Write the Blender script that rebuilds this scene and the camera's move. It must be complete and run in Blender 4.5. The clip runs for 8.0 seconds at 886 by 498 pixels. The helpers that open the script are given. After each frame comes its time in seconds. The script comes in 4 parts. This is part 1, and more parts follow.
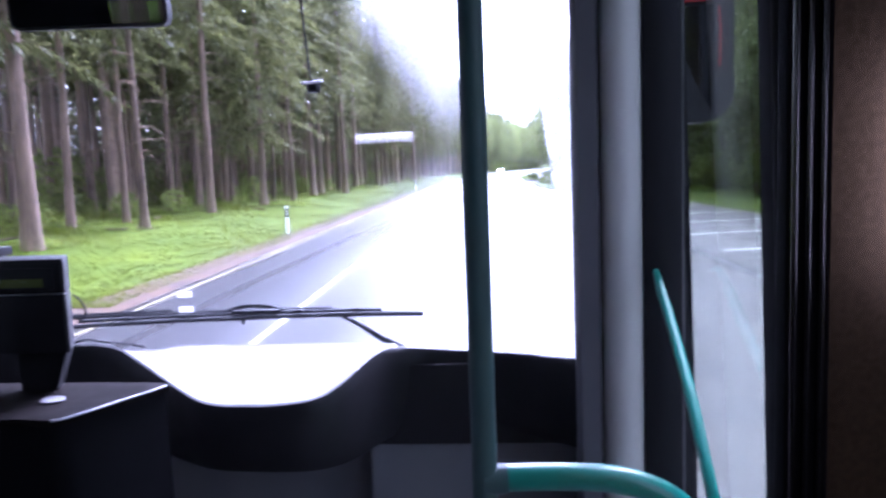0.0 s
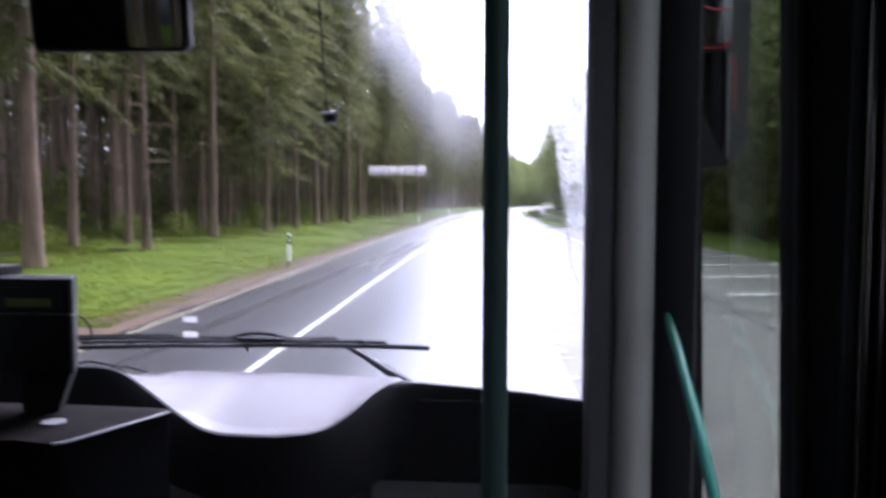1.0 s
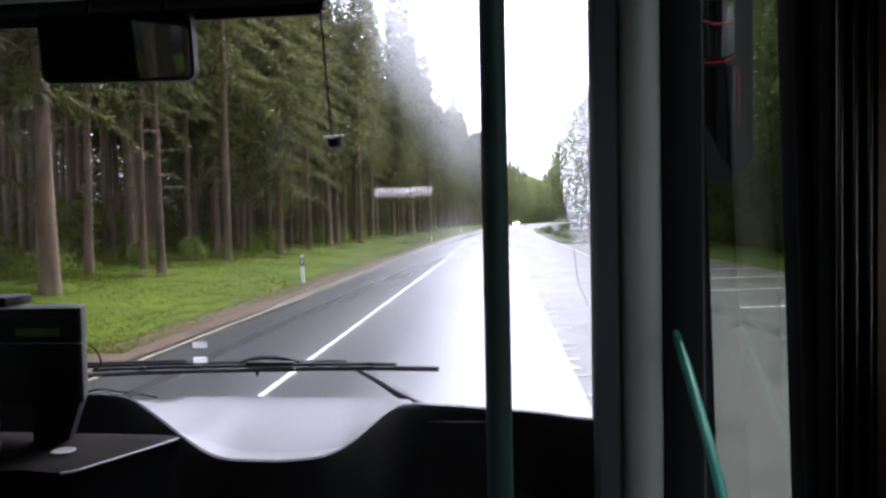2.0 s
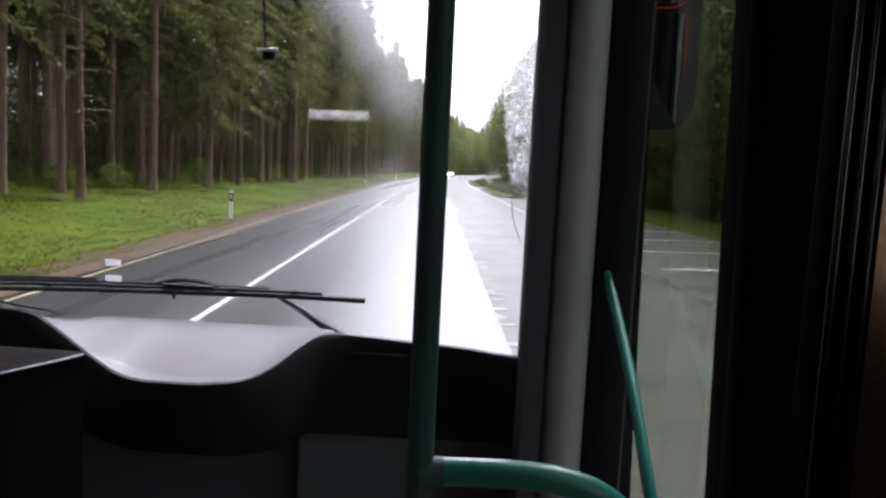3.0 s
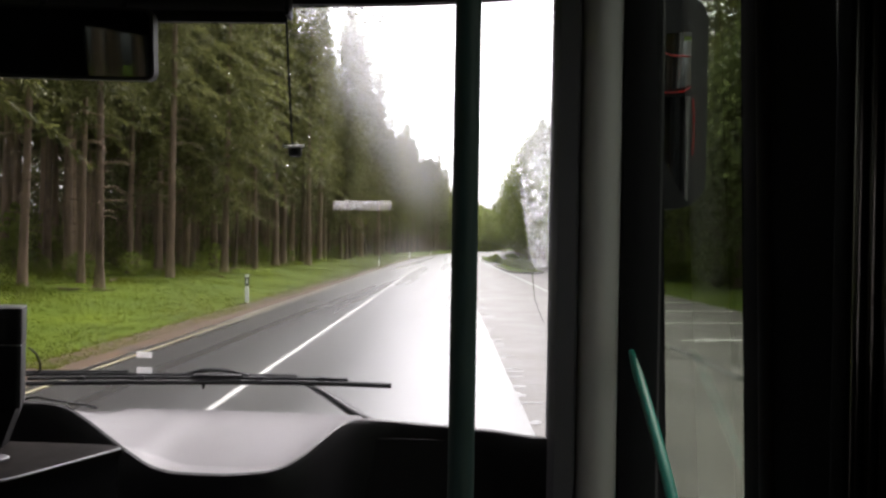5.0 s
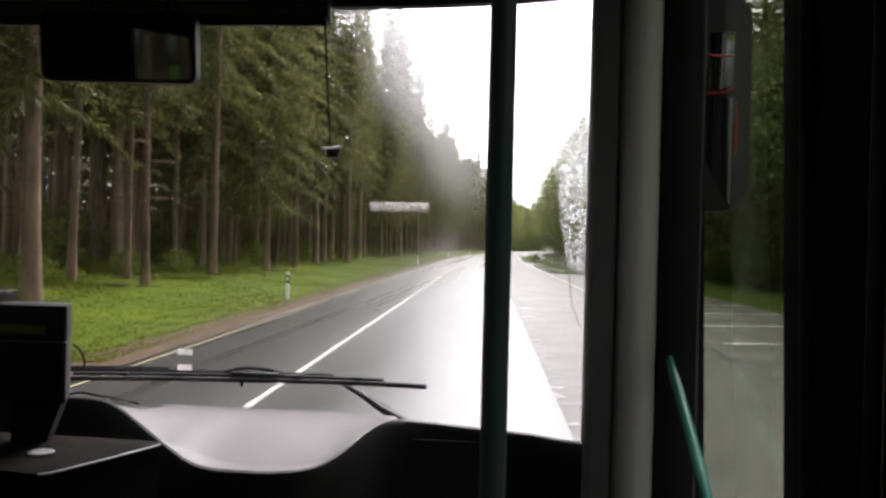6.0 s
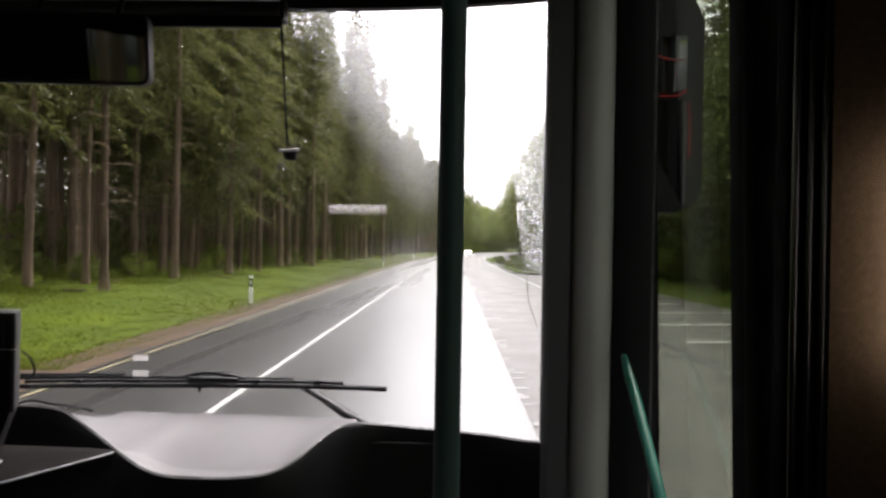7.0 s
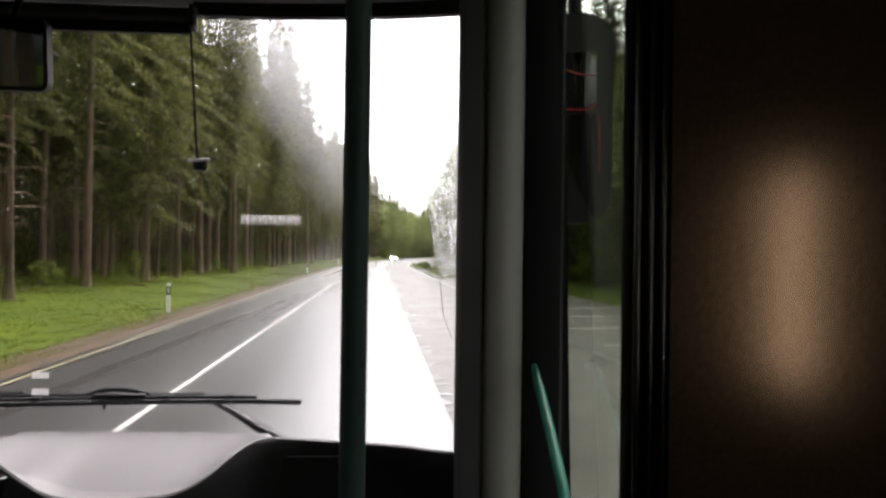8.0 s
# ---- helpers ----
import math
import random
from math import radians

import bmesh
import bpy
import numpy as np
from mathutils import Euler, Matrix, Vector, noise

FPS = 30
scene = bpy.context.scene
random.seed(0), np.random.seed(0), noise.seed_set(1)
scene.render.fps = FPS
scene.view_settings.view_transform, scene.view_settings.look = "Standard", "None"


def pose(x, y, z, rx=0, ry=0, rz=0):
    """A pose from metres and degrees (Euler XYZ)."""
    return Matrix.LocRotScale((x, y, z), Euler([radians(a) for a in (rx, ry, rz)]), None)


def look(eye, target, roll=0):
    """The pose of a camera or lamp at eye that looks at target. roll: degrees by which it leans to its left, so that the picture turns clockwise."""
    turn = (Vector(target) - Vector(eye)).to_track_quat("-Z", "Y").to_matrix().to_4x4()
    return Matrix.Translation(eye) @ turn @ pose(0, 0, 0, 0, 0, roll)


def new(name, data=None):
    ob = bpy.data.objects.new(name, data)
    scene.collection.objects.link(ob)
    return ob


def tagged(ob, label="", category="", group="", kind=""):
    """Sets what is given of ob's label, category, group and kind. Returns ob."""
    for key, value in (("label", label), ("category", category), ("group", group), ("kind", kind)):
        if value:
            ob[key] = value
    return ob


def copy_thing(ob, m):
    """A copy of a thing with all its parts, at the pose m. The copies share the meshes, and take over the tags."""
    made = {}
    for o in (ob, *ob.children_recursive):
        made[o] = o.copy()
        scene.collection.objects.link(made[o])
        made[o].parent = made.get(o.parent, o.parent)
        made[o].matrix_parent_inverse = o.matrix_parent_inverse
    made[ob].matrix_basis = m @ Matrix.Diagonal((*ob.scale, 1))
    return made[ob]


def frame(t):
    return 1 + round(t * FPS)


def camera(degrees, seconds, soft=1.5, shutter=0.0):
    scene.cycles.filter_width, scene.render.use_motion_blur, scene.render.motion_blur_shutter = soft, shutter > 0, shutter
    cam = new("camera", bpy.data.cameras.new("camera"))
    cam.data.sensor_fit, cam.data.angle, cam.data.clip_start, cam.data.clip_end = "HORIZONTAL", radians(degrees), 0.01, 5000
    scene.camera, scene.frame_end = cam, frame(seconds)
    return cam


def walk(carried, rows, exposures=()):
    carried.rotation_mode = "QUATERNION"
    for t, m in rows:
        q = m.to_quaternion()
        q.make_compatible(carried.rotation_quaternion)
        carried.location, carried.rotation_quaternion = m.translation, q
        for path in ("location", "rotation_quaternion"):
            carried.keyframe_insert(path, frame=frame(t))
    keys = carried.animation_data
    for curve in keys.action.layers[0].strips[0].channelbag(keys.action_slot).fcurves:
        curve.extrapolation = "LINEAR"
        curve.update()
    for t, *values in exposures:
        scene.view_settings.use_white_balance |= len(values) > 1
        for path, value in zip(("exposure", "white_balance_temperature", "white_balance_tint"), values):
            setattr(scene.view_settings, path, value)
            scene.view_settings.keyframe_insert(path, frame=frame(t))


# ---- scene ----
cam = camera(61.3, 8.0, soft=2.5, shutter=0.5)
EYE = 2.1  # eye height over the road; the vehicle is laid out from the eye
ROWS = (
    (0.0, 0.009, -0.019, 0.009, 83.83, 2.15, 4.19),
    (0.5, 0.005, -0.006, 0.024, 83.68, -0.65, 0.95),
    (1.0, -0.016, -0.013, 0.013, 86.37, -0.10, 4.43),
    (1.2, -0.002, -0.012, 0.019, 87.52, 0.47, 6.81),
    (2.3, 0.004, -0.012, 0.018, 87.79, 1.19, 4.33),
    (2.5, 0.008, 0.000, 0.014, 87.58, -0.27, 2.58),
    (3.0, -0.004, 0.041, -0.029, 83.89, -2.83, 0.43),
    (3.5, 0.008, 0.018, -0.004, 87.36, -2.14, 0.06),
    (4.0, 0.002, 0.021, -0.017, 85.35, -1.20, 2.39),
    (4.2, 0.001, 0.013, -0.010, 86.87, -1.68, 2.16),
    (5.3, -0.033, -0.005, -0.010, 89.85, -0.74, 1.30),
    (5.5, -0.014, -0.002, -0.005, 89.50, -0.40, 6.67),
    (6.0, -0.020, -0.003, -0.003, 89.66, -1.40, 4.39),
    (6.5, -0.007, -0.003, -0.010, 89.52, -1.03, 3.07),
    (7.0, -0.002, -0.007, -0.002, 89.86, -0.99, 1.74),
    (7.5, 0.004, -0.007, -0.004, 89.41, -1.25, -2.51),
    (8.0, 0.026, -0.012, 0.013, 90.38, -0.79, -3.96),
)
EXPOSURES = ((0.0, 3.9, 4850, 44), (0.5, 3.15, 5050, 42), (1.0, 2.8, 5450, 33), (2.5, 2.3, 5800, 24), (3.5, 2.2, 6250, 22), (5.5, 2.2, 6600, 20), (8.0, 2.25, 6650, 20))
walk(cam, [(t, pose(x, y, EYE + z, a, b, c)) for t, x, y, z, a, b, c in ROWS], EXPOSURES)

# ---- light: a bright overcast sky ----
world = bpy.data.worlds.new("overcast_sky")
scene.world = world
world.use_nodes = True
wn, wl = world.node_tree.nodes, world.node_tree.links
sky = wn.new("ShaderNodeTexSky")
sky.sky_type = "NISHITA"
sky.sun_disc = False
sky.sun_elevation = radians(52)
sky.sun_rotation = radians(20)
sky.dust_density = 6.0
soften = wn.new("ShaderNodeHueSaturation")
soften.inputs["Saturation"].default_value = 0.12
wl.new(sky.outputs["Color"], soften.inputs["Color"])
wl.new(soften.outputs["Color"], wn["Background"].inputs["Color"])
wn["Background"].inputs["Strength"].default_value = 0.15

sun = new("sun", bpy.data.lights.new("sun", "SUN"))
sun.data.energy = 0.8
sun.data.angle = radians(25)
sun.data.color = (1.0, 0.97, 0.93)
sun.matrix_world = look((0, 0, 60), (-12, -46, 0))
scene.view_settings.exposure = 0.0

# unseen area lamp, added to put the soft highlight on the brown panel
window_light = new("window_light", bpy.data.lights.new("window_light", "AREA"))
window_light.data.shape = "RECTANGLE"
window_light.data.size = 0.025
window_light.data.size_y = 0.20
window_light.data.energy = 0.018
window_light.data.color = (1.0, 0.98, 0.95)
window_light.matrix_world = look((0.418, -0.095, EYE - 0.005), (-1.0, -0.095, EYE - 0.005))


# ---- materials ----
def material(name, colour, roughness=0.6, metal=0.0, spread=0.25, scale=6.0, fine=80.0, bump=0.15, depth=0.002, per="", per_share=0.5, coat=0.0, stretch=(1, 1, 1), second=None, ior=1.45, spec=0.5, wear=0.2, detail=5.0):
    """A procedural surface: a base colour that wanders at two scales, with a matching fine relief."""
    mat = bpy.data.materials.new(name)
    mat.use_nodes = True
    n, l = mat.node_tree.nodes, mat.node_tree.links
    bsdf = n["Principled BSDF"]
    bsdf.inputs["Roughness"].default_value = roughness
    bsdf.inputs["Metallic"].default_value = metal
    bsdf.inputs["Coat Weight"].default_value = coat
    bsdf.inputs["Coat Roughness"].default_value = 0.12
    bsdf.inputs["IOR"].default_value = ior
    bsdf.inputs["Specular IOR Level"].default_value = spec
    coords = n.new("ShaderNodeTexCoord")
    mapping = n.new("ShaderNodeMapping")
    mapping.inputs["Scale"].default_value = stretch
    l.new(coords.outputs["Object"], mapping.inputs["Vector"])
    big = n.new("ShaderNodeTexNoise")
    big.inputs["Scale"].default_value = scale
    big.inputs["Detail"].default_value = detail
    small = n.new("ShaderNodeTexNoise")
    small.inputs["Scale"].default_value = fine
    small.inputs["Detail"].default_value = 3
    l.new(mapping.outputs["Vector"], big.inputs["Vector"])
    l.new(mapping.outputs["Vector"], small.inputs["Vector"])
    both = n.new("ShaderNodeMath")
    both.operation = "MULTIPLY_ADD"
    both.inputs[1].default_value = 0.45
    l.new(small.outputs["Fac"], both.inputs[0])
    l.new(big.outputs["Fac"], both.inputs[2])
    value = both.outputs[0]
    if per:
        if per == "object":
            info = n.new("ShaderNodeObjectInfo")
            source = info.outputs["Random"]
        else:
            info = n.new("ShaderNodeNewGeometry")
            source = info.outputs["Random Per Island"]
        more = n.new("ShaderNodeMath")
        more.operation = "MULTIPLY_ADD"
        more.inputs[1].default_value = per_share
        l.new(source, more.inputs[0])
        l.new(value, more.inputs[2])
        shift = n.new("ShaderNodeMath")
        shift.operation = "SUBTRACT"
        shift.inputs[1].default_value = per_share / 2
        l.new(more.outputs[0], shift.inputs[0])
        value = shift.outputs[0]
    ramp = n.new("ShaderNodeMapRange")
    ramp.inputs["From Min"].default_value = 0.35
    ramp.inputs["From Max"].default_value = 1.1
    l.new(value, ramp.inputs["Value"])
    mix = n.new("ShaderNodeMix")
    mix.data_type = "RGBA"
    low = tuple(max(0.0, c * (1 - spread)) for c in colour)
    high = second if second else tuple(min(1.0, c * (1 + spread)) for c in colour)
    mix.inputs["A"].default_value = (*low, 1)
    mix.inputs["B"].default_value = (*high, 1)
    l.new(ramp.outputs["Result"], mix.inputs["Factor"])
    l.new(mix.outputs["Result"], bsdf.inputs["Base Color"])
    rough = n.new("ShaderNodeMapRange")
    rough.inputs["From Min"].default_value = 0.4
    rough.inputs["From Max"].default_value = 1.0
    rough.inputs["To Min"].default_value = max(0.02, roughness * (1 - wear))
    rough.inputs["To Max"].default_value = min(1.0, roughness * (1 + wear))
    l.new(both.outputs[0], rough.inputs["Value"])
    l.new(rough.outputs["Result"], bsdf.inputs["Roughness"])
    if bump:
        relief = n.new("ShaderNodeBump")
        relief.inputs["Strength"].default_value = bump
        relief.inputs["Distance"].default_value = depth
        l.new(both.outputs[0], relief.inputs["Height"])
        l.new(relief.outputs["Normal"], bsdf.inputs["Normal"])
    return mat


def leaf_material(name, colour, second, through_light=0.35, spread=0.45, per_share=0.25, scale=0.6):
    """Foliage: colour differs leaf by leaf and tree by tree, and some light comes through."""
    mat = material(name, colour, roughness=0.55, spread=spread, scale=scale, fine=7.0, bump=0.0, per="island", per_share=per_share, second=second, spec=0.12)
    n, l = mat.node_tree.nodes, mat.node_tree.links
    bsdf, out = n["Principled BSDF"], n["Material Output"]
    tint = bsdf.inputs["Base Color"].links[0].from_socket
    info = n.new("ShaderNodeObjectInfo")
    tone = n.new("ShaderNodeHueSaturation")
    vary = n.new("ShaderNodeMapRange")
    vary.inputs["To Min"].default_value = 0.65
    vary.inputs["To Max"].default_value = 1.3
    l.new(info.outputs["Random"], vary.inputs["Value"])
    l.new(vary.outputs["Result"], tone.inputs["Value"])
    l.new(tint, tone.inputs["Color"])
    l.new(tone.outputs["Color"], bsdf.inputs["Base Color"])
    glow = n.new("ShaderNodeBsdfTranslucent")
    l.new(tone.outputs["Color"], glow.inputs["Color"])
    blend = n.new("ShaderNodeMixShader")
    blend.inputs["Fac"].default_value = through_light
    l.new(bsdf.outputs["BSDF"], blend.inputs[1])
    l.new(glow.outputs["BSDF"], blend.inputs[2])
    l.new(blend.outputs["Shader"], out.inputs["Surface"])
    return mat


def glass_material(name, tint=(0.93, 0.96, 0.95), gloss=1.0, haze=0.0):
    """Thin pane: clear with a Fresnel reflection."""
    mat = bpy.data.materials.new(name)
    mat.use_nodes = True
    n, l = mat.node_tree.nodes, mat.node_tree.links
    clear = n.new("ShaderNodeBsdfTransparent")
    clear.inputs["Color"].default_value = (*tint, 1)
    shine = n.new("ShaderNodeBsdfGlossy")
    shine.inputs["Roughness"].default_value = 0.0
    edge = n.new("ShaderNodeLayerWeight")
    edge.inputs["Blend"].default_value = 0.5
    rise = n.new("ShaderNodeMath")
    rise.operation = "POWER"
    rise.inputs[1].default_value = 5.0
    l.new(edge.outputs["Facing"], rise.inputs[0])
    amount = n.new("ShaderNodeMath")
    amount.operation = "MULTIPLY_ADD"
    amount.inputs[1].default_value = 0.92 * gloss
    amount.inputs[2].default_value = 0.035 * gloss
    l.new(rise.outputs[0], amount.inputs[0])
    blend = n.new("ShaderNodeMixShader")
    l.new(amount.outputs[0], blend.inputs["Fac"])
    l.new(clear.outputs["BSDF"], blend.inputs[1])
    l.new(shine.outputs["BSDF"], blend.inputs[2])
    last = blend
    if haze:
        # a film on the wet pane spreads daylight forwards, standing in for veiling glare
        film = n.new("ShaderNodeBsdfRefraction")
        film.inputs["Color"].default_value = (0.95, 0.95, 1.0, 1)
        film.inputs["Roughness"].default_value = 0.33
        film.inputs["IOR"].default_value = 1.25
        coords = n.new("ShaderNodeTexCoord")
        smear = n.new("ShaderNodeTexNoise")
        smear.inputs["Scale"].default_value = 3.0
        smear.inputs["Detail"].default_value = 4
        l.new(coords.outputs["Object"], smear.inputs["Vector"])
        share = n.new("ShaderNodeMath")
        share.operation = "MULTIPLY"
        share.inputs[1].default_value = 2 * haze
        l.new(smear.outputs["Fac"], share.inputs[0])
        # haze stepped up to the right to paint in the glare beside the sky
        across = n.new("ShaderNodeSeparateXYZ")
        glare_side = n.new("ShaderNodeMapRange")
        glare_side.inputs["From Min"].default_value = -1.25
        glare_side.inputs["From Max"].default_value = -0.30
        glare_side.inputs["To Min"].default_value = 0.45
        glare_side.inputs["To Max"].default_value = 1.12
        glare_share = n.new("ShaderNodeMath")
        glare_share.operation = "MULTIPLY"
        l.new(coords.outputs["Object"], across.inputs["Vector"])
        l.new(across.outputs["X"], glare_side.inputs["Value"])
        l.new(share.outputs[0], glare_share.inputs[0])
        l.new(glare_side.outputs["Result"], glare_share.inputs[1])
        last = n.new("ShaderNodeMixShader")
        l.new(glare_share.outputs[0], last.inputs["Fac"])
        l.new(blend.outputs["Shader"], last.inputs[1])
        l.new(film.outputs["BSDF"], last.inputs[2])
    l.new(last.outputs["Shader"], n["Material Output"].inputs["Surface"])
    return mat


BLACK_PLASTIC = material("black_grained_plastic", (0.009, 0.0087, 0.0095), 0.55, spread=0.3, scale=9, fine=700, bump=0.25, depth=0.0006, spec=0.3)
# tray plastic: same as the cowl, coloured lighter for the sky on it
SKYLIT_TRAY = material("skylit_tray_plastic", (0.055, 0.051, 0.054), 0.55, spread=0.18, scale=5, fine=900, bump=0.2, depth=0.0005)
COUNTER_TOP = material("worn_dark_counter", (0.0075, 0.0065, 0.006), 0.55, spread=0.6, scale=14, fine=260, bump=0.1, depth=0.0004, spec=0.02)
RUBBER = material("black_rubber", (0.010, 0.010, 0.011), 0.7, spread=0.3, scale=12, fine=300, bump=0.2, depth=0.0006, spec=0.25)
GLOSS_BLACK = material("black_lacquered_profile", (0.008, 0.008, 0.009), 0.32, spread=0.3, scale=7, fine=200, bump=0.06, depth=0.0004, spec=0.4)
MATT_BLACK = material("black_powder_coated_frame", (0.007, 0.007, 0.008), 0.75, spread=0.3, scale=7, fine=260, bump=0.1, depth=0.0004, spec=0.02)
PILLAR_GREY = material("light_grey_pillar_trim", (0.31, 0.30, 0.28), 0.6, spread=0.12, scale=4, fine=400, bump=0.15, depth=0.0005)
HEADER_GREY = material("grey_header_plastic", (0.22, 0.22, 0.23), 0.55, spread=0.15, scale=4, fine=400, bump=0.15, depth=0.0005)
PANEL_GREY = material("grey_bulkhead_plastic", (0.11, 0.11, 0.115), 0.6, spread=0.2, scale=5, fine=300, bump=0.15, depth=0.0006)
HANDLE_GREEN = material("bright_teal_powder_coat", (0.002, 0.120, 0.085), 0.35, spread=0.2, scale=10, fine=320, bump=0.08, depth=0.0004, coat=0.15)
# the handle's teal, darkened and greyed for backlight and glare on the pole
BACKLIT_GREEN = material("teal_greyed_by_backlight", (0.022, 0.052, 0.048), 0.55, spread=0.2, scale=10, fine=320, bump=0.08, depth=0.0004)
BROWN_PANEL = material("brown_laminate_panel", (0.30, 0.195, 0.108), 0.20, metal=0.75, spread=0.34, scale=330, fine=900, bump=0.09, depth=0.0003, wear=0.12)
RIB_METAL = material("dark_satin_aluminium", (0.15, 0.14, 0.13), 0.2, metal=1.0, spread=0.06, scale=4, fine=40, bump=0.0, wear=0.0)
# windscreen side frame: black plastic with the lens glare lifted into its grey
GLARE_GREY = material("glare_lifted_black_plastic", (0.060, 0.058, 0.064), 0.65, spread=0.2, scale=6, fine=300, bump=0.12, depth=0.0005)
LINING = material("grey_wall_lining", (0.10, 0.098, 0.095), 0.8, spread=0.15, scale=6, fine=200)
FLOORING = material("dark_speckled_floor", (0.06, 0.06, 0.065), 0.6, spread=0.4, scale=20, fine=240)
BODY_WHITE = material("pale_grey_body_paint", (0.15, 0.155, 0.16), 0.3, spread=0.06, scale=3, fine=60, bump=0.03, coat=0.4)
BODY_RED = material("red_body_stripe", (0.5, 0.02, 0.02), 0.3, spread=0.1, scale=4, fine=60, bump=0.03, coat=0.4)
WHITE_PLASTIC = material("white_plastic", (0.75, 0.75, 0.76), 0.4, spread=0.08, scale=10, fine=120, bump=0.05)
REFLECTION_WHITE = material("white_reflection_patch", (0.6, 0.6, 0.6), 0.8, spread=0.06, scale=30, fine=200, bump=0.05)
LCD = material("dull_green_display", (0.09, 0.11, 0.03), 0.25, spread=0.15, scale=20, fine=200, bump=0.0)
DARK_METAL = material("dark_painted_steel", (0.009, 0.009, 0.010), 0.55, spread=0.3, scale=15, fine=240, bump=0.1, depth=0.0004, spec=0.2)
BLIND_CLOTH = material("black_blind_cloth", (0.014, 0.014, 0.015), 0.85, spread=0.3, scale=12, fine=500, bump=0.2)
WINDSCREEN_GLASS = glass_material("windscreen_glass", (0.95, 0.97, 0.96), 0.7, haze=0.12)
DOOR_GLASS = glass_material("door_glass", (0.64, 0.69, 0.63), 0.8)
DIM_MIRROR = material("dim_mirror_silver", (0.16, 0.165, 0.17), 0.03, metal=1.0, spread=0.05, scale=6, fine=60, bump=0.0)
MIRROR = material("mirror_silver", (0.42, 0.43, 0.44), 0.02, metal=1.0, spread=0.02, scale=3, fine=30, bump=0.0)

ASPHALT = material("wet_asphalt", (0.024, 0.0235, 0.023), 0.28, spread=0.4, scale=0.7, fine=2.0, bump=0.0, stretch=(1.0, 0.025, 1.0), wear=0.16, detail=1.0)
LAYBY_ASPHALT = material("wet_patched_asphalt", (0.026, 0.022, 0.017), 0.44, spec=0.13, spread=0.7, scale=0.8, fine=14, bump=0.7, depth=0.02, wear=0.35, second=(0.066, 0.056, 0.043))
SEAM = material("dark_wet_seam", (0.02, 0.019, 0.018), 0.3, spread=0.5, scale=2, fine=20, bump=0.3, depth=0.004)
BAY_PAINT = material("wet_white_bay_paint", (0.75, 0.75, 0.72), 0.5, spread=0.25, scale=3, fine=30, bump=0.1, depth=0.002)
LINE_PAINT = material("worn_white_road_paint", (0.30, 0.30, 0.285), 0.55, spec=0.2, spread=0.4, scale=2.5, fine=30, bump=0.1, depth=0.002)
EDGE_PAINT = material("worn_yellowish_edge_paint", (0.15, 0.13, 0.065), 0.6, spread=0.6, scale=3.0, fine=20, bump=0.1, depth=0.002)
GRAVEL = material("brown_shoulder_gravel", (0.046, 0.028, 0.016), 0.9, spread=0.85, scale=1.2, fine=12, bump=0.6, depth=0.02, spec=0.15)
GRASS_GROUND = material("grassy_ground", (0.024, 0.058, 0.003), 0.95, spread=0.35, scale=0.45, fine=6, bump=0.3, depth=0.05, second=(0.070, 0.090, 0.005), spec=0.05)
FOREST_FLOOR = material("needle_strewn_forest_floor", (0.06, 0.055, 0.03), 0.95, spread=0.5, scale=0.5, fine=8, bump=0.8, depth=0.06, second=(0.05, 0.085, 0.015), spec=0.1)
GRASS_BLADES = leaf_material("grass_blades", (0.022, 0.058, 0.003), (0.108, 0.114, 0.006), 0.45, 0.4, 0.25, 0.3)
BARK = material("spruce_bark", (0.128, 0.090, 0.063), 0.9, spread=0.75, scale=2.6, fine=22, bump=0.9, depth=0.03, stretch=(1, 1, 0.3), per="object", spec=0.15)
NEEDLES = leaf_material("spruce_needles", (0.036, 0.043, 0.016), (0.150, 0.155, 0.046), 0.42)
BROADLEAF = leaf_material("fresh_broad_leaves", (0.12, 0.165, 0.045), (0.25, 0.285, 0.105), 0.45)
UNDERGROWTH = leaf_material("undergrowth_leaves", (0.085, 0.135, 0.018), (0.21, 0.25, 0.045), 0.45)
KERB_STONE = material("grey_kerb_concrete", (0.28, 0.27, 0.25), 0.75, spread=0.25, scale=3, fine=30, bump=0.3, depth=0.004)
POST_WHITE = material("white_delineator_plastic", (0.84, 0.85, 0.83), 0.5, spread=0.1, scale=4, fine=40, bump=0.05)
POST_BLACK = material("black_delineator_band", (0.015, 0.015, 0.016), 0.5, spread=0.2, scale=6, fine=60, bump=0.05)
CAR_PAINT = material("dark_blue_car_paint", (0.03, 0.04, 0.06), 0.3, spread=0.1, scale=2, fine=40, bump=0.02, coat=0.6)

# daylight comes through the white patches so they pass for reflections
_n, _l = REFLECTION_WHITE.node_tree.nodes, REFLECTION_WHITE.node_tree.links
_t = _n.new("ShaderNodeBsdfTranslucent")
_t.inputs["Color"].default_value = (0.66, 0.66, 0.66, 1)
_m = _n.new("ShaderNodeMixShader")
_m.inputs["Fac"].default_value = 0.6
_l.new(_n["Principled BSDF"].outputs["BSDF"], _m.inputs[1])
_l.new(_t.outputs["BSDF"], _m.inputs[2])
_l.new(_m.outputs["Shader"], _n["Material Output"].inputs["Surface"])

WATER = bpy.data.materials.new("rain_water")
WATER.use_nodes = True
_b = WATER.node_tree.nodes["Principled BSDF"]
_b.inputs["Base Color"].default_value = (1, 1, 1, 1)
_b.inputs["Roughness"].default_value = 0.0
_b.inputs["IOR"].default_value = 1.33
_b.inputs["Transmission Weight"].default_value = 1.0

